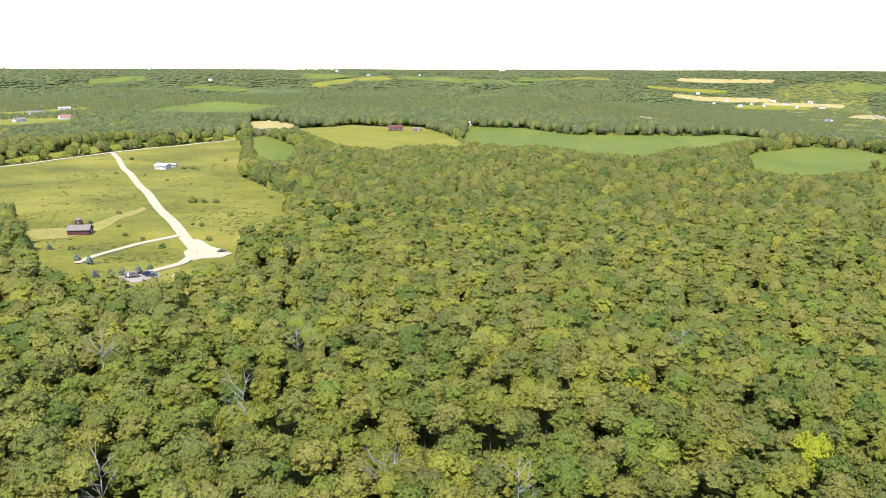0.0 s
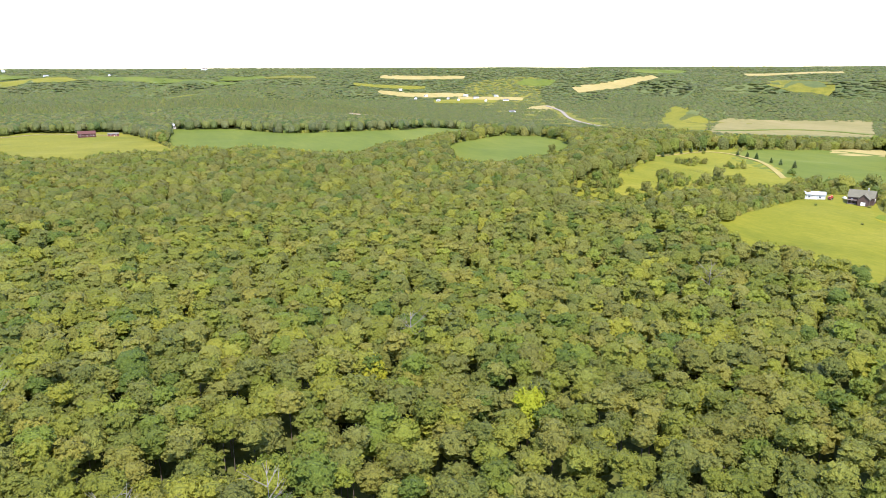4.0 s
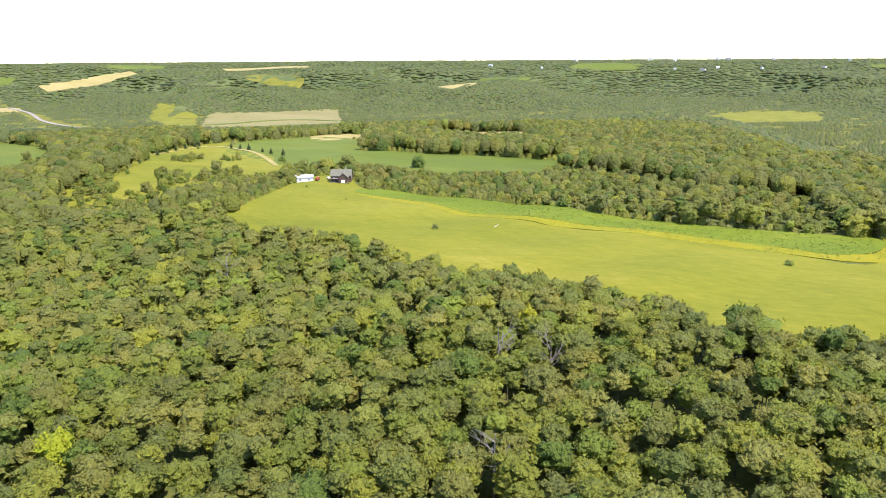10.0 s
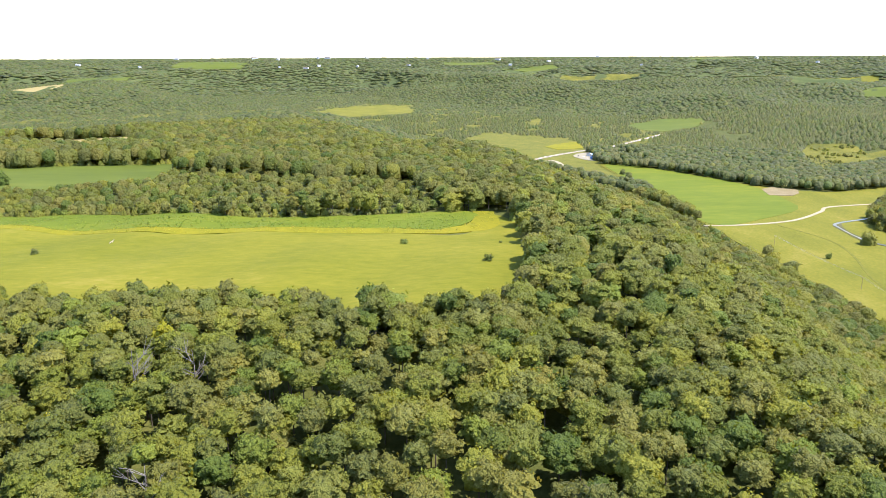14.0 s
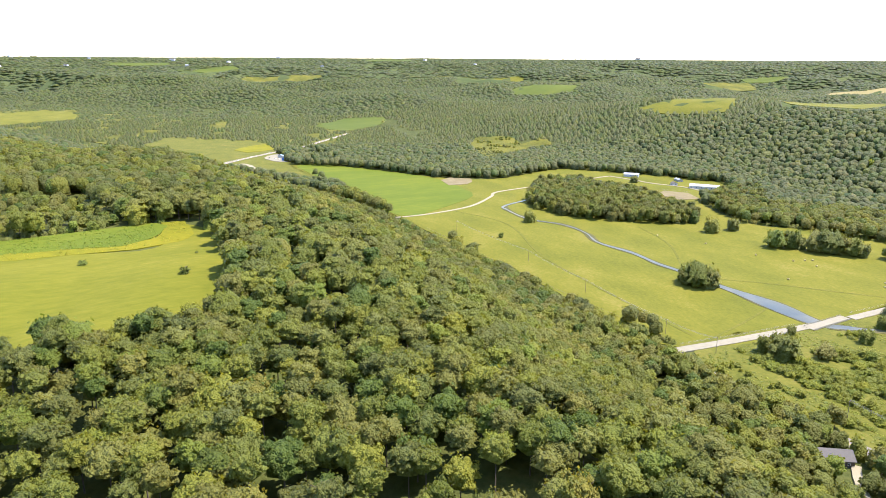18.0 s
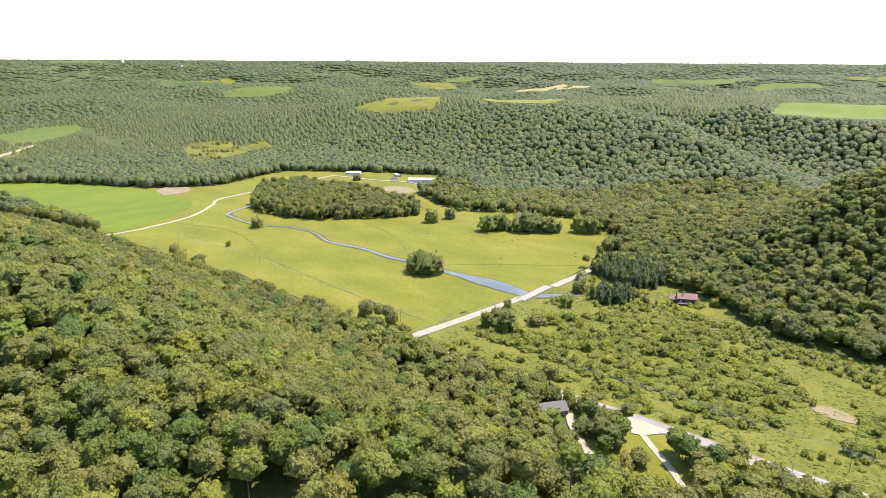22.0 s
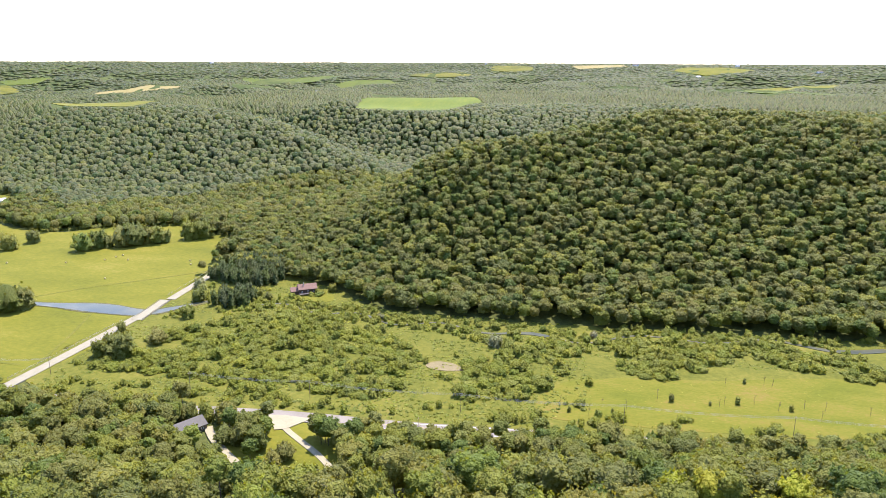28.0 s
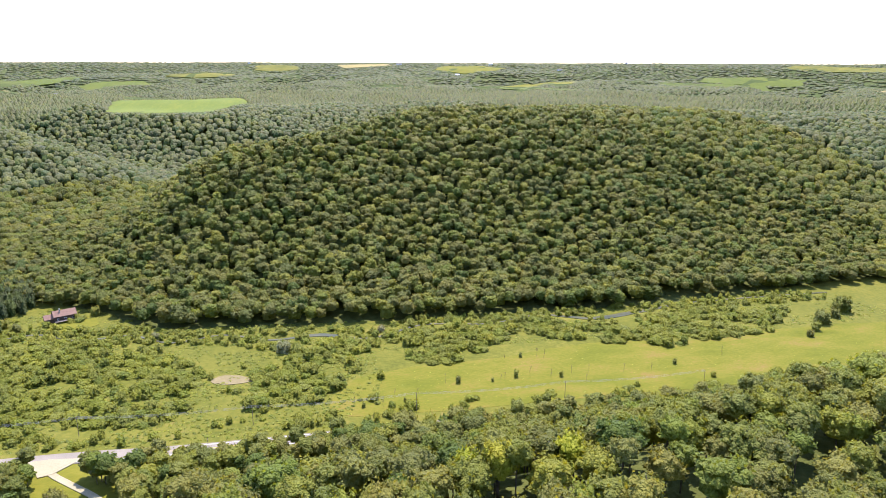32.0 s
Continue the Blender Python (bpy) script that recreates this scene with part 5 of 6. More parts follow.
def add_window(parent, px, py, z, turn, w=1.1, h=1.3):
    win = part("window", joined(box(0, 0, h / 2, w + 0.2, 0.14, 0.1), box(0, 0, -h / 2 - 0.1, w + 0.2, 0.14, 0.1), box(-w / 2 - 0.05, 0, -h / 2, 0.1, 0.14, h), box(w / 2 + 0.05, 0, -h / 2, 0.1, 0.14, h)),
               M_TRIM, parent, "white window frame", pose(px, py, z, 0, 0, turn))
    part("pane", box(0, 0.02, -h / 2, w, 0.05, h), M_GLASS, win, "dark glass pane")


def add_door(parent, px, py, turn, w=1.0, h=2.05, mat=None):
    d = part("door", bevelled(box(0, 0, 0, w, 0.14, h), 0.03), mat or M_TRIM, parent, "", pose(px, py, 0.05, 0, 0, turn))
    part("handle", box(w * 0.36, -0.1, h * 0.48, 0.05, 0.08, 0.16), M_RIM, d, "metal handle")


def building(name, x, y, turn, L, W, H, rise, wall, roof, label, category="house", windows=3, chimney=True, door=True, group="", up=None, gable_windows=True):
    ob = thing(name, x, y, turn, label, category, group, up)
    part("wall", gable_wall(L, W, H, rise), wall, ob)
    r = part("roof", gable_roof(L, W, H, rise), roof, ob)
    if chimney:
        part("chimney", joined(box(L * 0.2, W * 0.12, H + rise * 0.3, 0.8, 0.8, rise * 0.7 + 1.1), box(L * 0.2, W * 0.12, H + rise + 1.4, 1.0, 1.0, 0.15)), M_STONE, r, "stone chimney")
    for s, rot in ((-1, 0), (1, 180)):
        for k in range(windows):
            add_window(ob, L * ((k + 0.5) / windows - 0.5), s * (W / 2 + 0.06), H * 0.55, rot)
    if gable_windows:
        for s, rot in ((-1, -90), (1, 90)):
            add_window(ob, s * (L / 2 + 0.06), 0, H * 0.6, rot)
    if door:
        add_door(ob, L * 0.08, -(W / 2 + 0.07), 0)
    return ob


# ---------------------------------------------------------------- houses and barns
b = building("barn", -214, 402, 8, 12, 7.5, 3.4, 2.2, M_RED_WOOD, M_SHINGLE, "dark red wooden barn with grey roof on a mown lawn", "barn", 0, False, False)
add_door(b, -3, -3.82, 0, 2.6, 2.8, M_RED_WOOD)
b = thing("cupola_shed", -226, 424, 12, "small tall dark red wooden shed behind the barn", "shed")
part("wall", box(0, 0, -1, 3.4, 3.4, 4.6), M_RED_WOOD, b)
part("roof", box(0, 0, 3.62, 4.2, 4.2, 1.6, 0.12), M_SHINGLE, b)
add_window(b, 0, -1.76, 2.2, 0, 0.9, 0.9)
b = building("farm_house", -266, 662, -18, 13, 9, 3.6, 1.8, M_CREAM, M_STEEL_ROOF, "low cream-white house alone in the meadow", "house", 3, False, True)
b = building("annex", -263, 676, 0, 8, 4, 2.8, 0.9, M_CREAM, M_STEEL_ROOF, "small cream annex behind the meadow house", "shed", 2, False, True)
b = building("red_barn", -75, 1090, 6, 22, 10, 5.0, 3.4, M_RED_WOOD, M_RED_WOOD, "long red barn at the hay field's edge", "barn", 5, False, False)
b = building("red_shed", -42, 1092, 6, 14, 7, 3.2, 1.6, M_RED_STEEL, M_SHINGLE, "small red shed beside the long barn", "shed", 2, False, True)
b = building("ridge_house", 1, 1215, -10, 26, 13, 4.5, 4.5, M_CREAM, M_SHINGLE_TAN, "pale house with brown roof at the wood's edge", "house", 4)
b = building("ridge_house", 32, 1195, 15, 24, 12, 4.0, 3.0, M_CREAM, M_STEEL_ROOF, "pale house with light roof beside the field track", "house", 4)
b = building("white_shed", 160, 1300, 5, 16, 9, 3.5, 2, M_WHITE, M_STEEL_ROOF, "small white shed at the soybean field", "shed", 2, False)
for k, (hx, hy, hl) in enumerate(((-860, 1500, 30), (-900, 1690, 26), (-686, 1290, 24), (-733, 1225, 18), (-640, 1240, 16))):
    building("ridge_farm_building", hx, hy, 10 + k * 17, hl, 12, 4.5, 3, M_WHITE if k % 2 == 0 else M_CREAM, (M_SHINGLE, M_STEEL_ROOF, M_RED_ROOF)[k % 3], "pale farm building among ridge trees", "house", 4, False, group="ridge farm")

h = building("log_house", 456, 332, -62, 16, 10, 4.8, 4.2, M_BROWN_WOOD, M_SHINGLE_GREEN, "dark brown wooden house with grey-green roof by the hay field", "house", 3)
part("cross_gable", joined(gable_wall(9, 7, 4.4, 3.2)), M_BROWN_WOOD, h, "", pose(2.5, -6.2, 0, 0, 0, 90))
part("cross_roof", gable_roof(9, 7, 4.4, 3.2), M_SHINGLE_GREEN, h, "", pose(2.5, -6.2, 0, 0, 0, 90))
porch = part("porch", joined(box(-5, -6.4, -0.6, 5.5, 2.6, 0.8), box(-5, -6.4, 2.6, 6.0, 3.0, 0.18)), M_GREY_WOOD, h, "weathered porch")
for k in range(3):
    part("post", tube((-7.4 + 2.4 * k, -7.5, 0.1), (-7.4 + 2.4 * k, -7.5, 2.7), 0.09, 0.09), M_GREY_WOOD, porch)
part("garage_door", box(2.5, -10.75, 0, 2.8, 0.12, 2.3), M_TRIM, h, "white garage door")
h = building("steel_shed", 446, 362, -48, 14, 9, 3.6, 1.6, M_WHITE, M_STEEL_ROOF, "white sheet-steel shed beside the brown house", "shed", 2, False, True)
h = building("red_roof_house", 612, 672, -30, 26, 12, 4.0, 4.2, M_CREAM, M_RED_ROOF, "house with broad faded red roof among trees", "house", 4)
part("wing_wall", gable_wall(14, 9, 3.2, 2.6), M_CREAM, h, "", pose(-18, -3, 0, 0, 0, 0))
part("wing_roof", gable_roof(14, 9, 3.2, 2.6), M_RED_ROOF, h, "", pose(-18, -3, 0, 0, 0, 0))
v = thing("silo", 912, 235, 0, "small rust-red grain silo in a straw field", "silo")
part("drum", tube((0, 0, -0.5), (0, 0, 8.2), 2.0, 2.0, 18), M_RED_ROOF, v)
part("roof", tube((0, 0, 8.2), (0, 0, 9.5), 2.15, 0.25, 18), M_STEEL_ROOF, v, "grey conical metal roof")
for k in range(5):
    part("band", tube((0, 0, 1.0 + 1.6 * k), (0, 0, 1.12 + 1.6 * k), 2.05, 2.05, 18), M_STEEL_ROOF, v, "thin steel band")
building("valley_house", 1370, 1640, 20, 18, 10, 4, 3, M_WHITE, M_STEEL_ROOF, "white house in the far valley", "house", 3, False)

h = building("valley_house", 196, -541, 28, 15, 9, 5.0, 3.2, M_BROWN_WOOD, M_SHINGLE_TAN, "dark brown hillside house with sunlit brown roof", "house", 3)
part("wing_wall", gable_wall(8, 7, 3.4, 2.4), M_BROWN_WOOD, h, "", pose(9.5, -1, 0, 0, 0, 0))
part("wing_roof", gable_roof(8, 7, 3.4, 2.4), M_SHINGLE_TAN, h, "", pose(9.5, -1, 0, 0, 0, 0))
deck = part("deck", box(2, 6.4, 1.6, 11, 3.4, 0.2), M_GREY_WOOD, h, "grey timber deck")
for k in range(5):
    part("post", tube((-3 + 2.5 * k, 7.9, -0.8), (-3 + 2.5 * k, 7.9, 2.7), 0.08, 0.08), M_GREY_WOOD, deck)
part("rail", box(2, 7.95, 2.6, 11, 0.1, 0.1), M_GREY_WOOD, deck)
h = building("roadside_house", 181, -309, 55, 16, 11, 3.4, 3.0, M_GREY_WOOD, M_ROOF_PALE, "grey-roofed house hidden among roadside trees", "house", 3, False)
part("skylight", box(2.6, 2.4, 4.75, 0.9, 0.9, 0.5), M_GLASS, h, "dark skylight")

b = building("cattle_shed", 747, -834, 38, 42, 13, 4.2, 2.4, M_WHITE, M_STEEL_ROOF, "long cattle shed with pale metal roof on the valley farm", "barn", 6, False, False)
# Solid black slab: the shade inside an open doorway, put in by colour.
add_door(b, 12, -7.1, 0, 5, 3.6, M_DARK)
building("machine_shed", 882, -812, 40, 24, 11, 4.0, 2.0, M_WHITE, M_STEEL_ROOF, "grey-white machine shed at the pasture edge", "shed", 3, False, False)
building("farm_cottage", 790, -815, -20, 10, 7, 3.0, 2.2, M_WHITE, M_SHINGLE, "small white farm cottage by the long shed", "house", 2)
building("open_shed", 815, -850, -20, 16, 7, 3.0, 1.4, M_CREAM, M_STEEL_ROOF, "low open-sided shed behind the cottage", "shed", 2, False, False)

b = building("blue_workshop", 1316, -364, -57, 48, 16, 5.0, 2.2, M_BLUE_STEEL, M_BLUE_ROOF, "long blue steel workshop with pale blue roof", "building", 8, False, True)
b = building("blue_workshop", 1356, -368, -68, 46, 16, 4.6, 2.2, M_WHITE, M_BLUE_ROOF, "white and blue steel workshop beside the highway", "building", 5, False, True)
for k, (hx, hy) in enumerate(((1411, -147), (1366, -158), (1340, -176), (1322, -190), (1436, -180), (1480, -130), (1300, -150))):
    building("village_house", hx, hy, k * 37 % 90, 12 + k % 3 * 3, 8, 3.4, 2.4, M_WHITE if k % 3 else M_CREAM, (M_SHINGLE, M_STEEL_ROOF, M_SHINGLE_TAN)[k % 3], "small pale village house among trees", "house", 2, False, group="village houses")
sheet("parking_lot", [(1192, -226), (1272, -236), (1296, -268), (1240, -274), (1208, -254)], M_GRAVEL, "pale gravel parking lot beside the highway", "parking lot", 0.6, 10)
sheet("parking_lot", [(1346, -316), (1289, -339), (1330, -395), (1360, -415), (1411, -428), (1399, -379), (1393, -342)], M_CONCRETE, "pale concrete yard around the blue workshop", "parking lot", 0.6, 10)
sheet("valley_field", [(1451, -307), (1500, -290), (1566, -350), (1590, -440), (1510, -412), (1458, -340)], M_WILDFLOWER, "bright yellow-green field beyond the highway", "field", 0.4)
sheet("bare_soil", [(940, -500), (985, -510), (1010, -545), (975, -560), (935, -530)], M_SOIL, "bare tan soil beside the green pasture", "soil", 0.45)
sheet("cattle_yard", [(700, -735), (745, -735), (760, -765), (730, -785), (690, -765)], M_SOIL, "trampled brown cattle yard below the sheds", "soil", 0.3)
ribbon("farm_lane", [(900, -780), (850, -790), (815, -795), (770, -815), (735, -815)], 5, M_GRAVEL, "pale gravel lane to the cattle shed", extra=0.45)
sheet("sand_patch", [(72, -416), (64, -420), (50, -415), (47, -409), (58, -406), (70, -409)], M_SOIL, "bare sandy patch among valley shrubs", "soil", 0.25, 3)
sheet("forecourt", [(152, -335), (146, -324), (135, -316), (129, -318), (122, -335)], M_GRAVEL, "pale gravel junction of driveway and highway", "road", 0.5, 4)
sheet("west_meadow", WEST_MEADOW, M_DRY, "open valley meadow with dry reddish patches", "meadow", 0.1)

# far farmsteads and the distant town
FAR_HOMES = [(22.4, 3700), (23.2, 3780), (24.0, 3720), (24.6, 3860), (25.4, 3800), (26.2, 3700), (27.0, 3850), (27.8, 3720), (21.4, 3850), (20.6, 3760), (28.3, 2960), (19.4, 4000),
             (80, 4300), (82, 4250), (83, 4320), (86, 4280), (90, 4350), (98, 4300), (101, 4380), (108, 4200), (70, 4300), (66, 4350), (120, 4400), (-18, 4200), (-6, 4300), (-2, 4350), (161.5, 2400), (162.3, 2480), (163, 2430), (160.2, 2350), (191, 4200), (199, 4300)]
_f = random.Random(12)
FAR_HOMES += [(az + _f.uniform(-1.5, 1.5), _f.uniform(4550, 4800)) for az in (-22, -9, 6, 60, 72, 78, 81, 84, 85, 88, 92, 96, 106, 116, 131, 155, 176, 186, 193, 205)]
first = None
for k, (az, r) in enumerate(FAR_HOMES):
    hx, hy = r * math.sin(radians(az)), r * math.cos(radians(az))
    if k < 3:
        building("far_farmhouse", hx, hy, 30 + 25 * k, (24, 30, 18)[k], 12, 6, 4, M_WHITE, (M_STEEL_ROOF, M_SHINGLE, M_STEEL_ROOF)[k], "distant white farm building", "house", 2, False, False, "far buildings", gable_windows=False)
        continue
    src = [o for o in scene.objects if o.name.startswith("far_farmhouse") and o.parent is None][k % 3]
    copy_thing(src, pose(hx, hy, float(lift(hx, hy)) - 0.3, 0, 0, k * 47) @ Matrix.Scale(1.0 + 0.2 * (r > 4500), 4))


# ---------------------------------------------------------------- vehicles
def wheel(parent, px, py, r=0.36, w=0.24):
    t = part("wheel", tube((px, py - w / 2, r), (px, py + w / 2, r), r, r, 14), M_RUBBER, parent, "black tyre")
    part("rim", tube((px, py - w / 2 - 0.01, r), (px, py + w / 2 + 0.01, r), r * 0.58, r * 0.58, 10), M_RIM, t, "metal rim")


def car(name, x, y, turn, paint, label, kind="car", up=0.45):
    ob = thing(name, x, y, turn, label, "car" if kind == "car" else "pickup", up=up)
    L, W = (4.5, 1.8) if kind == "car" else (5.6, 1.95)
    part("body", bevelled(box(0, 0, 0.3, L, W, 0.62, 0.96), 0.09), paint, ob)
    cx, cl = (-0.25, 2.5) if kind == "car" else (0.35, 1.9)
    cab = part("cabin", bevelled(box(cx, 0, 0.9, cl, W * 0.92, 0.62, 0.78), 0.07), paint, ob)
    for s in (-1, 1):
        part("side_window", box(cx, s * W * 0.415, 1.02, cl * 0.8, 0.06, 0.34, 0.92), M_GLASS, cab, "dark side window")
        part("headlight", box(L / 2 - 0.03, s * W * 0.36, 0.62, 0.08, 0.32, 0.16), M_LAMP, ob, "clear headlight")
    part("windscreen", box(cx + cl * 0.46, 0, 0.98, 0.12, W * 0.72, 0.42, 0.9), M_GLASS, cab, "dark windscreen")
    if kind != "car":
        part("cargo_bed", joined(box(-1.75, -W / 2 + 0.05, 0.9, 2.0, 0.08, 0.25), box(-1.75, W / 2 - 0.05, 0.9, 2.0, 0.08, 0.25), box(-2.72, 0, 0.9, 0.08, W - 0.1, 0.25)), paint, ob, "open cargo bed")
    for px in (-L * 0.31, L * 0.31):
        for s in (-1, 1):
            wheel(ob, px, s * (W / 2 - 0.1))
    return ob


car("car", -123, 375, 20, M_BLACKCAR, "black car parked on the gravel turnaround")
car("pickup", -141, 324, 18, M_NAVY, "dark blue pickup parked beside the camping trailer", "pickup")
car("car", -144, 326, 40, M_NAVY, "dark blue car parked behind the pickup")
t = thing("camping_trailer", -149, 320.5, 18, "grey-brown box trailer parked among blue spruces", "trailer", up=0.4)
part("body", bevelled(box(0, 0, 0.55, 6.2, 2.3, 2.1, 0.97), 0.12), M_GREY_WOOD, t)
part("window", box(0.8, -1.16, 1.5, 1.4, 0.06, 0.6), M_GLASS, t, "dark trailer window")
part("door", box(-1.4, -1.16, 0.7, 0.75, 0.06, 1.7), M_TRIM, t)
part("drawbar", tube((3.1, 0, 0.5), (4.5, 0, 0.45), 0.07, 0.05), M_DARK, t)
for s in (-1, 1):
    wheel(t, -0.3, s * 1.0, 0.34)
sheet("trailer_pad", [(-156, 318), (-150, 326), (-138, 327), (-137, 319), (-148, 313)], M_ASPHALT, "grey paved pad under the parked vehicles", "pavement", 0.25, 3)
b = thing("boat", -131, 327, 60, "small upturned white boat on the grass", "boat")
part("hull", box(0, 0, 0, 3.4, 1.4, 0.6, 0.55), M_WHITECAR, b)
part("keel", box(0, 0, 0.6, 3.0, 0.08, 0.08), M_TRIM, b)
for k, (vx, vy, vm) in enumerate(((1266, -225, M_WHITECAR), (1270, -232, M_BLACKCAR), (1274, -240, M_WHITECAR), (1268, -250, M_NAVY), (1330, -332, M_WHITECAR), (1345, -325, M_BLACKCAR), (1322, -338, M_WHITECAR))):
    car("car", vx, vy, 100 + 9 * k, vm, ("white", "black", "white", "dark blue", "white", "black", "white")[k] + " car parked on the pale lot", up=0.75)


def tractor(x, y, turn, label):
    ob = thing("tractor", x, y, turn, label, "tractor")
    part("bonnet", bevelled(box(1.0, 0, 0.7, 2.0, 0.8, 0.8, 0.9), 0.08), M_REDCAR, ob)
    part("cab", bevelled(box(-0.7, 0, 0.9, 1.5, 1.4, 1.7, 0.85), 0.08), M_REDCAR, ob)
    part("cab_window", box(-0.7, 0, 1.6, 1.56, 1.2, 0.7, 0.9), M_GLASS, ob, "dark cab glass")
    for s in (-1, 1):
        wheel(ob, -0.8, s * 0.95, 0.8, 0.45)
        wheel(ob, 1.5, s * 0.75, 0.45, 0.3)


tractor(449, 351, 20, "red tractor parked between shed and house")
tractor(453, 354, 100, "red farm machine parked beside the steel shed")
car("car", 457, 346, 60, M_WHITECAR, "white car parked by the brown house")

# ---------------------------------------------------------------- bridge
b = thing("road_bridge", 301.5, -489, 90, "low concrete road bridge over the river", "bridge", up=0.55)
b.matrix_basis = pose(302.3, -481, 0.95, 0, 0, 93)
part("bridge_deck", box(0, 0, -0.75, 46, 8.6, 0.8), M_CONCRETE, b)
for s in (-1, 1):
    rail = part("railing", joined(box(0, s * 4.2, 0.75, 46, 0.14, 0.16), box(0, s * 4.2, 0.4, 46, 0.1, 0.12)), M_CONCRETE, b, "pale bridge railing")
    for k in range(12):
        part("rail_post", box(-22 + 4 * k, s * 4.2, 0.0, 0.22, 0.22, 0.8), M_CONCRETE, rail)
for px in (-22, 0, 22):
    part("pier" if px == 0 else "abutment", box(px, 0, -2.6, 1.2, 8.0, 2.0), M_CONCRETE, b, "weathered concrete")


# ---------------------------------------------------------------- power lines
def power_pole(x, y, turn, tall=11.5):
    ob = thing("power_pole", x, y, turn, "weathered wooden power pole with crossarm", "power pole", "power poles")
    part("pole", tube((0, 0, -0.6), (0, 0, tall), 0.17, 0.11, 8), M_POLE, ob)
    arm = part("crossarm", box(0, 0, tall - 0.9, 0.12, 2.4, 0.14), M_POLE, ob)
    for s in (-1.05, 0.0, 1.05):
        part("insulator", tube((0, s, tall - 0.76), (0, s, tall - 0.5), 0.07, 0.05), M_CERAMIC, arm, "pale insulator")
    return Vector((x, y, float(lift(x, y)) - 0.15 + tall - 0.5))


def wires(tops, side):
    """Three sagging wires for each span: each span of wire is a bent tube of its own."""
    for s in (-1.05, 0.0, 1.05):
        for a, b2 in zip(tops, tops[1:]):
            v, f, n = [], [], 9
            for k in range(n):
                u = k / (n - 1)
                p = a.lerp(b2, u) + Vector(side) * s - Vector((0, 0, 1.6 * 4 * u * (1 - u)))
                v += [(p.x, p.y + 0.04 * math.cos(q), p.z + 0.04 * math.sin(q)) for q in (0.0, 1.57, 3.14, 4.71)]
            f = [(4 * k + j, 4 * k + (j + 1) % 4, 4 * k + 4 + (j + 1) % 4, 4 * k + 4 + j) for k in range(n - 1) for j in range(4)]
            tagged(new("power_wire", mesh_of("power_wire", v, f, M_WIRE)), "thin grey power wire hung between poles", "wire", "power wires")


tops = [power_pole(px, py, 0) for px, py in ((-222, -356), (-134, -355), (-47, -355), (42, -354), (130, -355), (205, -357))]
wires(tops, (0, 1, 0))
tops = [power_pole(px, py, 20) for px, py in ((205, -357), (301, -363))][1:] + [power_pole(px, py, 15) for px, py in ((341, -357), (441, -365), (539, -374), (680, -372))]
wires(tops, (0, 1, 0))
power_pole(61, -326, 0, 10)
power_pole(200, -325, 0, 10)

# ---------------------------------------------------------------- hay bales, brush pile
bale_src = None
for k, (px, py) in enumerate(((424, -605), (420, -617), (417, -624), (402, -609), (341, -616), (387, -549), (334, -604), (510, -580), (560, -560), (455, -590))):
    if bale_src is None:
        bale_src = thing("hay_bale", px, py, 30, "round rolled hay bale on the pasture", "hay bale", "hay bales")
        part("roll", bevelled(tube((-0.75, 0, 0.72), (0.75, 0, 0.72), 0.8, 0.8, 16), 0.06), M_BALE, bale_src)
    else:
        copy_thing(bale_src, pose(px, py, float(lift(px, py)) - 0.15, 0, 0, 40 * k))
rng = random.Random(8)
v = thing("brush_pile", 371, 160, 0, "sun-bleached heap of cut branches in the hay field", "brush pile")
for k in range(14):
    a = rng.uniform(0, 6.28)
    part("branch", tube((2.2 * math.cos(a), 1.2 * math.sin(a), 0.05), (-1.5 * math.cos(a + 0.4), -0.9 * math.sin(a), rng.uniform(0.4, 1.3)), 0.10, 0.04, 5), M_BRUSH, v)


# ---------------------------------------------------------------- fences
def fence(line, gap, label):
    pts = curve_through(line, gap)
    ob = thing("wire_fence", pts[0][0], pts[0][1], 0, label, "fence", "pasture fences")
    inv = ob.matrix_basis.inverted()
    zs = [float(lift(px, py)) for px, py in pts]
    for k, ((px, py), pz) in enumerate(zip(pts, zs)):
        p = inv @ Vector((px, py, pz - 0.5))
        part("fence_post", FENCE_POST, None, ob, "", Matrix.Translation(p))
    for hgt in (0.55, 1.15):
        v, f = [], []
        for (px, py), pz in zip(pts, zs):
            p = inv @ Vector((px, py, pz + hgt))
            v += [(p.x - 0.03, p.y, p.z), (p.x + 0.03, p.y, p.z), (p.x, p.y, p.z + 0.05)]
        f = [(3 * k + a, 3 * k + (a + 1) % 3, 3 * k + 3 + (a + 1) % 3, 3 * k + 3 + a) for k in range(len(pts) - 1) for a in range(3)]
        part("fence_wire", (v, f), M_WIRE, ob)


_v, _f = tube((0, 0, 0), (0, 0, 1.85), 0.09, 0.08, 6)
FENCE_POST = mesh_of("fence_post", _v, _f, M_POLE)
fence([(322, -352), (316, -400), (311, -455)], 5.0, "wire pasture fence with wooden posts by the road")
fence([(308, -515), (307, -560), (308, -600)], 5.0, "wire pasture fence with wooden posts beyond the bridge")
fence([(330, -352), (440, -347), (560, -345), (700, -345)], 7.0, "long wire pasture fence along the highway")
fence([(700, -730), (745, -730), (765, -765), (735, -790)], 5.0, "wire fence round the cattle yard")

# ---------------------------------------------------------------- single trees
def crown_mesh(name, kind, R, deep, base, mat):
    v, f, n = kind
    p = np.stack([v[:, 0] * R, v[:, 1] * R, base + v[:, 2] * deep], -1)
    return mesh_np(name, p, f, mat, None, True, n)


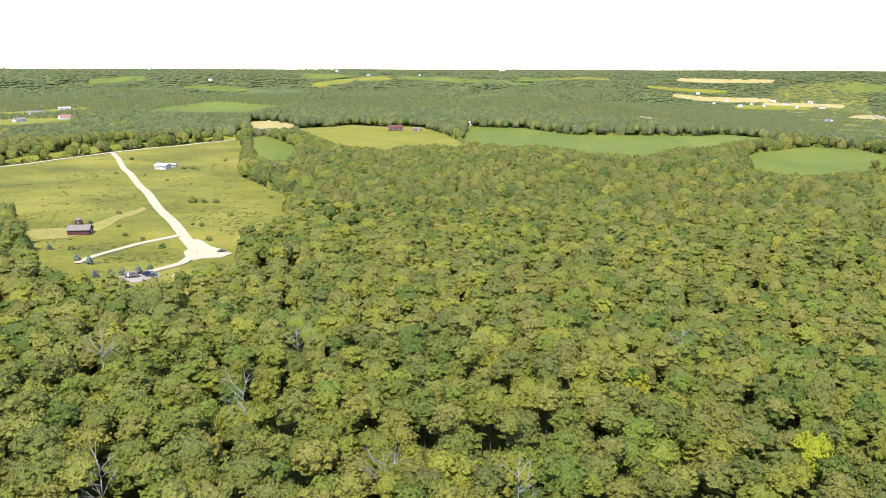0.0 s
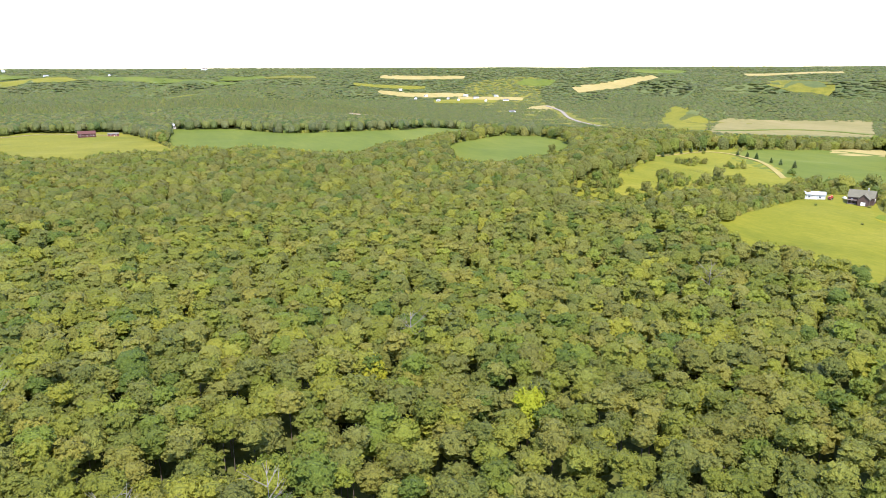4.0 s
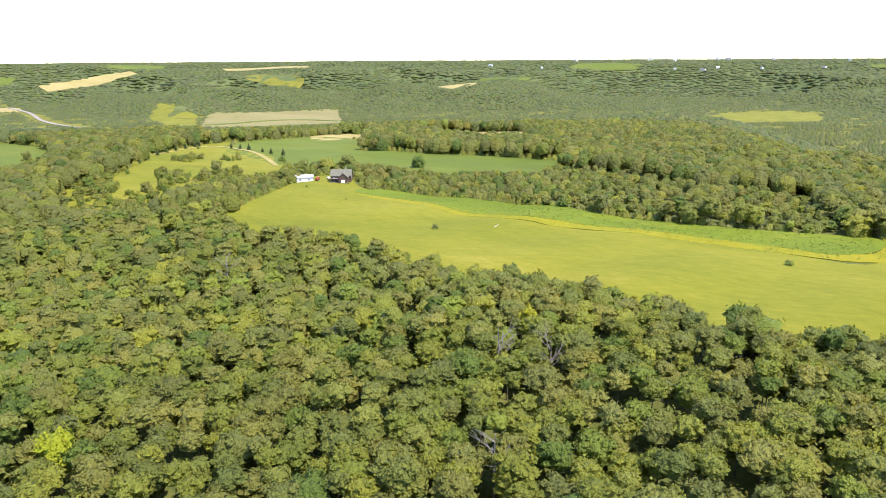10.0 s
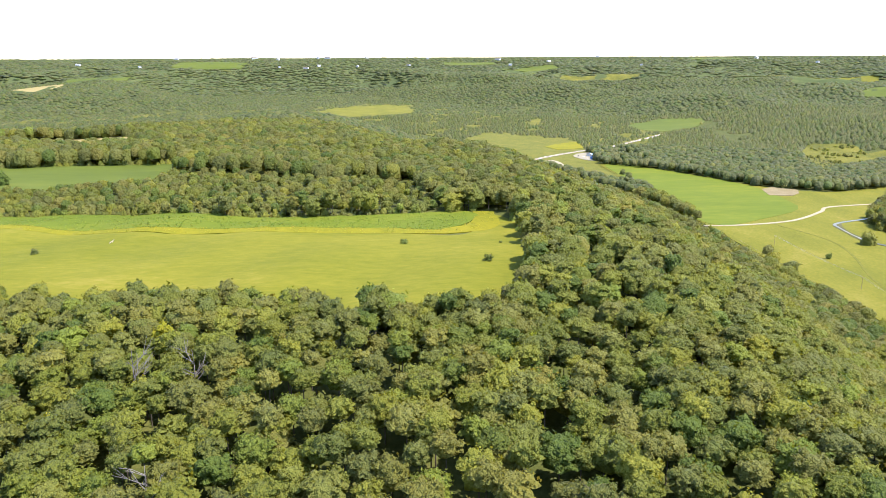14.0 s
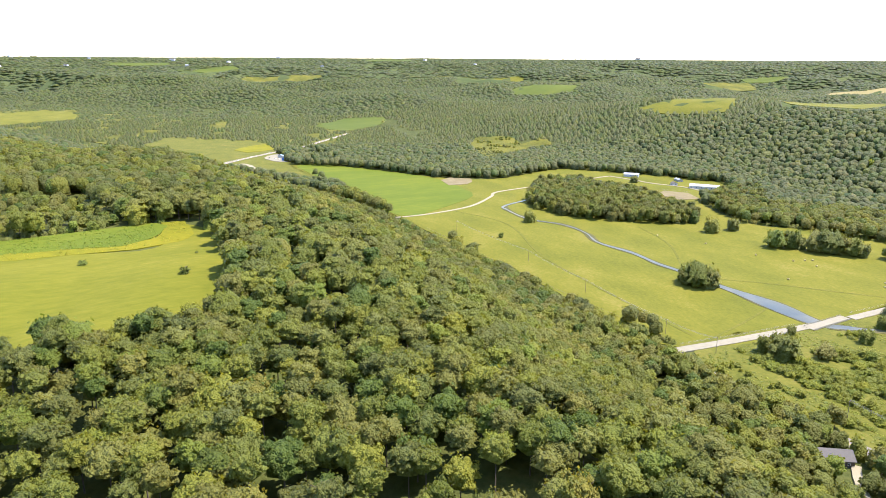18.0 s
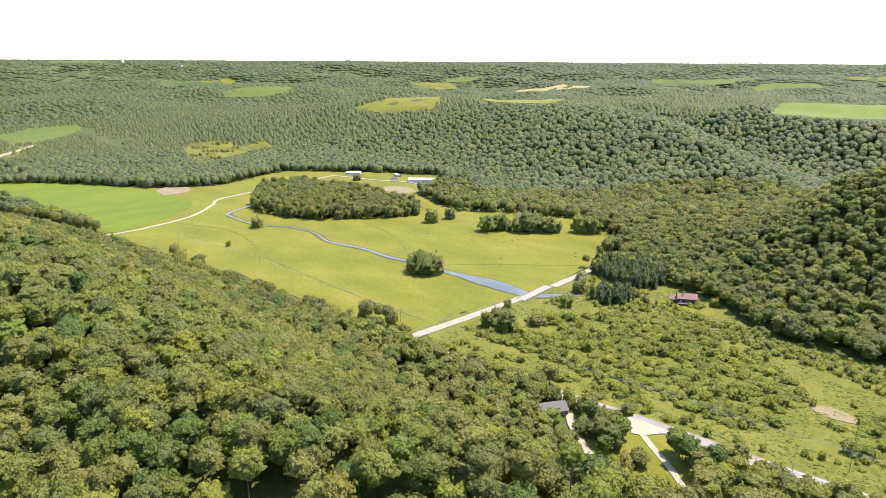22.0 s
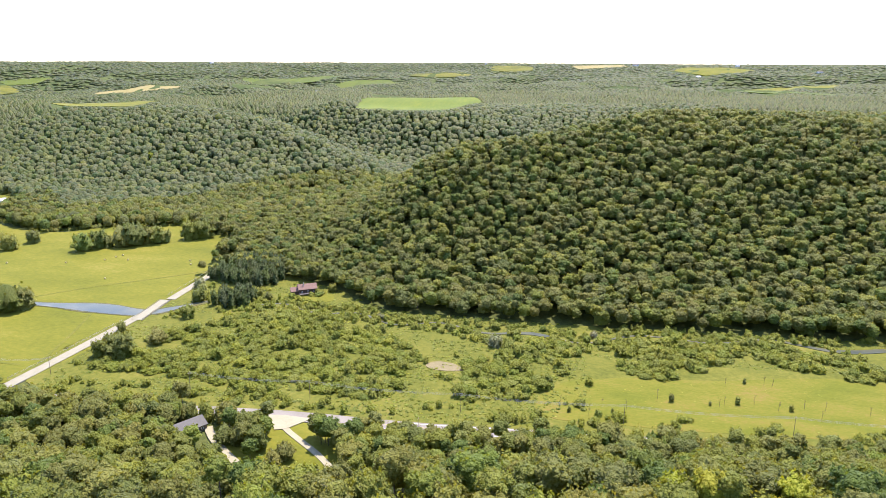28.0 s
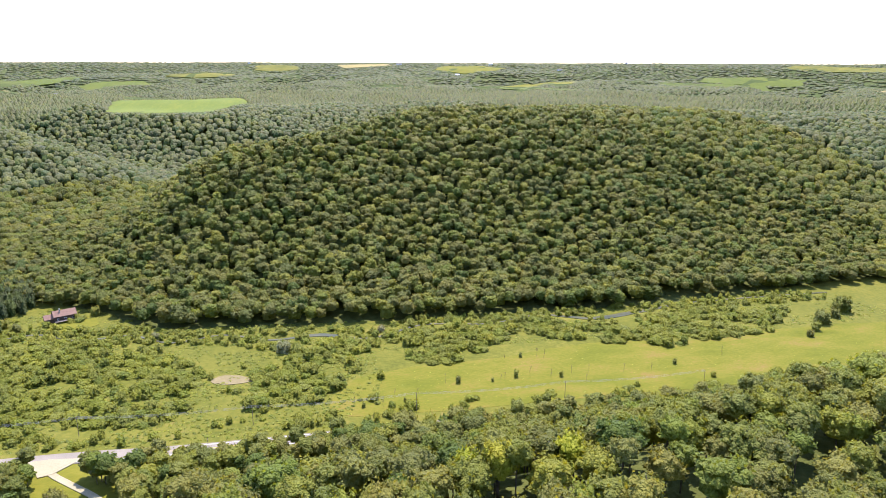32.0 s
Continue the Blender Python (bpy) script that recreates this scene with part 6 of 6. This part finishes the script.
def trunk_mesh(tall, r0, seed, mat):
    rng = random.Random(seed)
    shapes, p = [], Vector((0, 0, -0.5))
    for k in range(4):
        q = Vector((rng.uniform(-0.25, 0.25), rng.uniform(-0.25, 0.25), tall * (k + 1) / 4))
        shapes.append(tube(p, q, r0 * (1 - 0.2 * k), r0 * (0.8 - 0.2 * k), 7))
        p = q
    v, f = joined(*shapes)
    return mesh_of("trunk", v, f, mat, True)


def limb_mesh(tall, reach, seed, mat):
    rng = random.Random(seed)
    a = rng.uniform(0, 6.28)
    z0 = tall * rng.uniform(0.4, 0.6)
    q = Vector((math.cos(a) * reach * 0.5, math.sin(a) * reach * 0.5, z0 + tall * 0.18))
    e = Vector((math.cos(a + 0.3) * reach, math.sin(a + 0.3) * reach, z0 + tall * 0.26))
    v, f = joined(tube((0, 0, z0), q, 0.12, 0.08, 5), tube(q, e, 0.08, 0.03, 5))
    return mesh_of("limb", v, f, mat, True)


MODELS = {}


def tree_model(kind, mat, R, tall, key, deep=0.5):
    """Meshes of one sort of tree, shared by all its copies."""
    if key not in MODELS:
        MODELS[key] = (trunk_mesh(tall * 0.75, 0.16 + 0.018 * tall, len(MODELS), M_BARK), [limb_mesh(tall, R * 0.7, len(MODELS) * 5 + k, M_BARK) for k in range(3)],
                       crown_mesh("crown", kind, R, tall * deep, tall * (1 - deep), mat))
    return MODELS[key]


def plant(name, x, y, model, label, category="tree", group="", scale=1.0, turn=0.0, up=0.0):
    trunk, limbs, crown = model
    ob = new(name)
    ob.empty_display_size = 0.5
    ob.matrix_basis = pose(x, y, float(ground(x, y)) + up, 0, 0, turn) @ Matrix.Scale(scale, 4)
    tagged(ob, label, category, group)
    part("trunk", trunk, None, ob)
    for m in limbs:
        part("limb", m, None, ob)
    part("crown", crown, None, ob)
    return ob


rng = random.Random(77)
OAKS = [tree_model(FINE[k], M_TREE, 4.6 + 0.35 * (k % 5), 14 + k % 4, "oak%d" % k) for k in range(8)]
x, y, g = spots(99, SINGLE_R, 8.4, 21)
for k, (px, py) in enumerate(zip(x, y)):
    plant("forest_tree", float(px), float(py), OAKS[k % 8], ("tall broadleaf forest tree in full summer leaf", "broad-crowned green forest tree", "rounded green canopy tree")[k % 3], "tree", "forest trees near by", rng.uniform(0.85, 1.15), rng.uniform(0, 360))

# yellow-green and pale trees that stand out of the canopy
YELLOWS = [tree_model(FINE[k], M_YELLOW, 4.8 + 0.4 * k, 15.5 + k, "yellow%d" % k) for k in range(3)]
for k, (px, py, sc) in enumerate(((96, 164, 1.25), (64, 213, 0.9), (156, 495, 0.8), (28, 511, 0.85), (98, 519, 0.8), (101, 439, 0.7), (83, 410, 0.8), (224, 84, 0.95), (174, 98, 0.75), (202, -39, 0.95),
                                  (-37, -138, 1.0), (-30, -141, 0.8), (-54, -138, 0.9), (674, -983, 0.9), (609, -1011, 0.9), (97, -517, 0.8), (-471, -764, 0.9), (-393, -761, 0.9))):
    plant("yellow_tree", px, py, YELLOWS[k % 3], "bright yellow-green tree standing out of the canopy", "tree", "yellow-green trees", sc, 50 * k, 1.0)


def dead_tree(x, y, tall, seed, label="bare grey dead tree in the woods", name="dead_tree", spread=1.0, mat=None):
    r = random.Random(seed)
    ob = new(name)
    ob.matrix_basis = pose(x, y, float(ground(x, y)), 0, 0, r.uniform(0, 360))
    tagged(ob, label, "dead tree", "dead trees")
    part("trunk", trunk_mesh(tall, 0.014 * tall, seed, mat or M_DEAD), None, ob)
    for k in range(9):
        z0, a = tall * r.uniform(0.4, 0.95), r.uniform(0, 6.28)
        reach = spread * tall * r.uniform(0.14, 0.3)
        q = Vector((math.cos(a) * reach * 0.6, math.sin(a) * reach * 0.6, z0 + reach * 0.5))
        shapes = [tube((0, 0, z0), q, 0.006 * tall, 0.004 * tall, 5)]
        for j in range(3):
            b2 = a + r.uniform(-0.8, 0.8)
            shapes.append(tube(q, q + Vector((math.cos(b2) * reach * 0.6, math.sin(b2) * reach * 0.6, reach * r.uniform(0.1, 0.9))), 0.004 * tall, 0.0015 * tall, 4))
        v, f = joined(*shapes)
        part("branch", mesh_of("branch", v, f, mat or M_DEAD), None, ob)


for k, (px, py, tall) in enumerate(((-54, 173, 19), (-48, 215, 19), (17, 141, 18), (-101, 193, 19), (-75, 136, 18), (-14, 146, 18), (87, 240, 18), (-138, 574, 18), (226, 231, 19), (195, 83, 20), (194, 65, 19), (140, 60, 18))):
    dead_tree(px, py, tall + 1, 60 + k)

# saplings and stakes in the valley meadow
for k, (px, py) in enumerate(((-113, -413), (-125, -417), (-136, -416), (-140, -413), (-98, -384), (-103, -383), (-106, -385), (-114, -388), (-123, -388), (-135, -383), (-142, -384), (-150, -388), (-161, -387), (-24, -373),
                              (-29, -362), (-37, -375), (-42, -367), (-50, -371), (-69, -387), (-77, -386), (-76, -361), (-202, -384), (-221, -390), (-259, -398), (-13, -369), (-18, -364), (-155, -375), (-183, -383))):
    if k % 3 == 1:
        plant("sapling", px, py, tree_model(SHRUBS[k % 4], M_PARK, 1.1 + 0.3 * (k % 4), 3.6 + 0.7 * (k % 4), "sapling%d" % (k % 4), 0.75), "thin leafy sapling in the valley meadow", "sapling", "valley saplings", 1.0, 40 * k)
    else:
        dead_tree(px, py, 5.5 + 0.5 * (k % 5), 90 + k, "thin bare sapling in the valley meadow", "bare_sapling", 0.45, M_BARK)

# bushes in the fields
BUSHES = [tree_model(OPEN[k], M_BUSH, 2.2, 3.2, "bush%d" % k, 0.92) for k in range(4)]
for k, (px, py, sc) in enumerate(((-323, 725, 1.2), (-266, 619, 0.8), (-238, 598, 0.9), (-292, 621, 0.9), (-405, 744, 1.0), (-222, 711, 1.0), (-215, 455, 1.1), (-182, 500, 1.8), (-174, 500, 1.3), (-166, 502, 1.3), (-143, 460, 1.0), (-158, 431, 0.7), (-152, 430, 0.9),
                                  (-137, 397, 1.0), (-157, 378, 1.1), (-198, 417, 0.8), (-186, 398, 0.9), (-173, 391, 0.8), (-220, 361, 1.2), (-199, 362, 0.9), (-236, 657, 1.2), (-230, 652, 0.9), (-145, 570, 0.8), (-132, 526, 1.0), (-220, 426, 0.9),
                                  (-246, 660, 1.0), (356, 193, 1.15), (356, 4, 1.1), (316, -36, 1.25), (399, 288, 0.5), (349, -46, 0.5), (350, 361, 0.6), (425, 343, 0.6), (448, 320, 0.7), (350, 401, 0.5), (112, -268, 1.4), (118, -262, 1.1), (104, -250, 1.2), (128, -292, 1.3), (108, -256, 1.5), (98, -262, 1.0), (121, -272, 1.6), (146, -300, 1.2))):
    plant("bush", px, py, BUSHES[k % 4], ("rounded green bush alone in the grass", "dark green bush in the meadow")[k % 2], "bush", "field bushes", sc, 70 * k)

# trees round houses, in pastures and along lanes
PARK = [tree_model((FINE, OPEN)[k % 2][k], M_PARK, 5.6 + 0.5 * k, 11.0 + 0.9 * k, "park%d" % k, 0.82) for k in range(5)]
for k, (px, py, sc) in enumerate(((465, 385, 0.9), (452, 380, 0.8), (489, 371, 1.0), (511, 366, 1.2), (474, 384, 0.9), (457, 293, 0.45), (548, 314, 0.9), (494, 306, 0.6), (505, 325, 0.7), (440, 378, 0.8), (520, 340, 0.7),
                                  (347, 470, 0.9), (355, 503, 0.6), (422, 446, 0.9), (450, 461, 1.0), (406, 461, 0.9), (394, 465, 0.8), (419, 683, 0.8), (473, 665, 0.9), (434, 670, 0.7), (404, 519, 0.5), (381, 563, 0.5), (331, 476, 0.6), (360, 444, 0.7),
                                  (410, -462, 1.81), (419, -456, 1.59), (404, -468, 1.45), (424, -464, 1.30), (630, -400, 0.65), (678, -470, 1.01), (281, -400, 1.59), (287, -394, 1.30), (275, -396, 1.16), (276, -507, 1.16), (266, -470, 1.01), (262, -420, 1.30),
                                  (544, -626, 1.59), (540, -656, 1.30), (467, -634, 2.00), (459, -647, 1.74), (452, -652, 1.74), (438, -658, 2.00), (428, -664, 2.00), (418, -674, 1.74), (410, -676, 1.59), (403, -681, 1.74), (372, -706, 1.74), (383, -700, 1.59),
                                  (992, -547, 1.0), (1060, -534, 0.9), (591, -632, 0.7), (700, -700, 0.6), (835, -775, 0.8), (842, -782, 0.7), (232, -525, 0.9), (222, -520, 0.8), (176, -548, 0.7), (300, -437, 0.6),
                                  (18, -345, 0.6), (120, -290, 0.8), (110, -276, 0.7), (124, -284, 0.7), (102, -268, 0.6), (148, -308, 0.9), (156, -300, 0.8), (160, -314, 0.9), (172, -290, 0.9), (144, -318, 0.7), (-352, -428, 0.8), (-366, -440, 0.8), (-385, -450, 0.9), (-340, -418, 0.6), (-400, -462, 0.9), (-332, -452, 0.7), (150, -300, 0.9), (158, -318, 0.8), (168, -322, 0.8), (92, -300, 1.0), (84, -290, 1.0), (100, -312, 0.9), (78, -305, 0.9))):
    plant("broadleaf_tree", px, py, PARK[(k * 3 + k // 4) % 5], ("single broadleaf tree with full green crown", "broad green tree in open grass")[k % 2], "tree", "open-grown trees", sc * (0.8 + 0.11 * (k * 7 % 5)), 61 * k)
WILLOWS = [tree_model(FINE[k + 4], M_WILLOW, 5.4, 9.5, "willow%d" % k, 0.92) for k in range(2)]
for k, (px, py, sc) in enumerate(((30, -452, 1.15), (292, -540, 1.2), (286, -532, 0.9), (-38, -478, 0.7), (120, -490, 0.7))):
    plant("willow", px, py, WILLOWS[k % 2], "pale silvery rounded willow by the river", "willow", "willows", sc, 80 * k)


def conifer_model(mat, tall, R, key, seed):
    if key not in MODELS:
        r = np.random.RandomState(seed)
        vs, fs, ns, off = [], [], [], 0
        for t in range(9):
            z0, rad = tall * (0.10 + 0.1 * t), R * (1 - (t / 9.4) ** 1.7)
            n = max(7, 15 - t)
            for k in range(n):
                a = 2 * math.pi * k / n + r.uniform(-0.2, 0.2)
                q = rad * r.uniform(0.8, 1.15)
                c, s = math.cos(a), math.sin(a)
                w = 0.42 * rad + 0.12
                vs += [(0.1 * c, 0.1 * s, z0 + tall * 0.15), (q * c * 0.7 - w * s, q * s * 0.7 + w * c, z0 + tall * 0.03), (q * c, q * s, z0), (q * c * 0.7 + w * s, q * s * 0.7 - w * c, z0 + tall * 0.03)]
                fs += [(off, off + 2, off + 1), (off, off + 3, off + 2)]
                ns += [(c * 0.8, s * 0.8, 0.6)] * 4
                off += 4
        MODELS[key] = (trunk_mesh(tall * 0.9, 0.02 * tall, seed, M_BARK), [], mesh_np("crown", np.array(vs), np.array(fs), mat, None, True, np.array(ns) / np.linalg.norm(ns, axis=1)[:, None]))
    return MODELS[key]


PINES = [tree_model(OPEN[k], M_CONIFER, 3.9, 14.5 + 2 * k, "pine%d" % k, 0.86) for k in range(3)]
SPRUCES = [conifer_model(M_SPRUCE, 4.2, 2.0, "spruce%d" % k, 320 + k) for k in range(2)]
for k, (px, py) in enumerate(((-210, 361), (-185, 341), (-177, 337), (-160, 323), (-155, 324), (-149, 328), (-146, 335), (-165, 318))):
    plant("blue_spruce", px, py, SPRUCES[k % 2], "young blue spruce beside the gravel lane", "spruce", "blue spruces", 0.9 + 0.1 * (k % 3), 33 * k)
x, y, g = spots(480, 680, 5.6, 61, lambda a, b2: inside(a, b2, [(294, -562), (298, -600), (268, -612), (240, -606), (226, -560), (246, -545)]) | inside(a, b2, [(262, -500), (252, -520), (232, -520), (226, -503), (246, -493)]))
for k, (px, py) in enumerate(zip(x, y)):
    plant("pine", float(px), float(py), PINES[k % 3], "tall dark green pine in a close stand", "pine", "pine stand", rng.uniform(0.85, 1.1), 45 * k)
SMALL = conifer_model(M_CONIFER, 6.0, 2.2, "cedar", 340)
for k, (px, py) in enumerate(((576, 566), (574, 551), (571, 536), (562, 509), (558, 494), (558, 478), (468, 582), (497, 590), (521, 604), (538, 609), (555, 613), (573, 618), (583, 622), (620, 640), (640, 630), (660, 622), (700, 600), (720, 592))):
    plant("cedar", px, py, SMALL, "small dark evergreen in a row along the field", "evergreen", "evergreen row", 0.9 + 0.15 * (k % 3), 50 * k)
plant("tall_dark_tree", -66, -152, PARK[1], "dark green tall tree above the slope canopy", "tree", "", 1.25, 20)
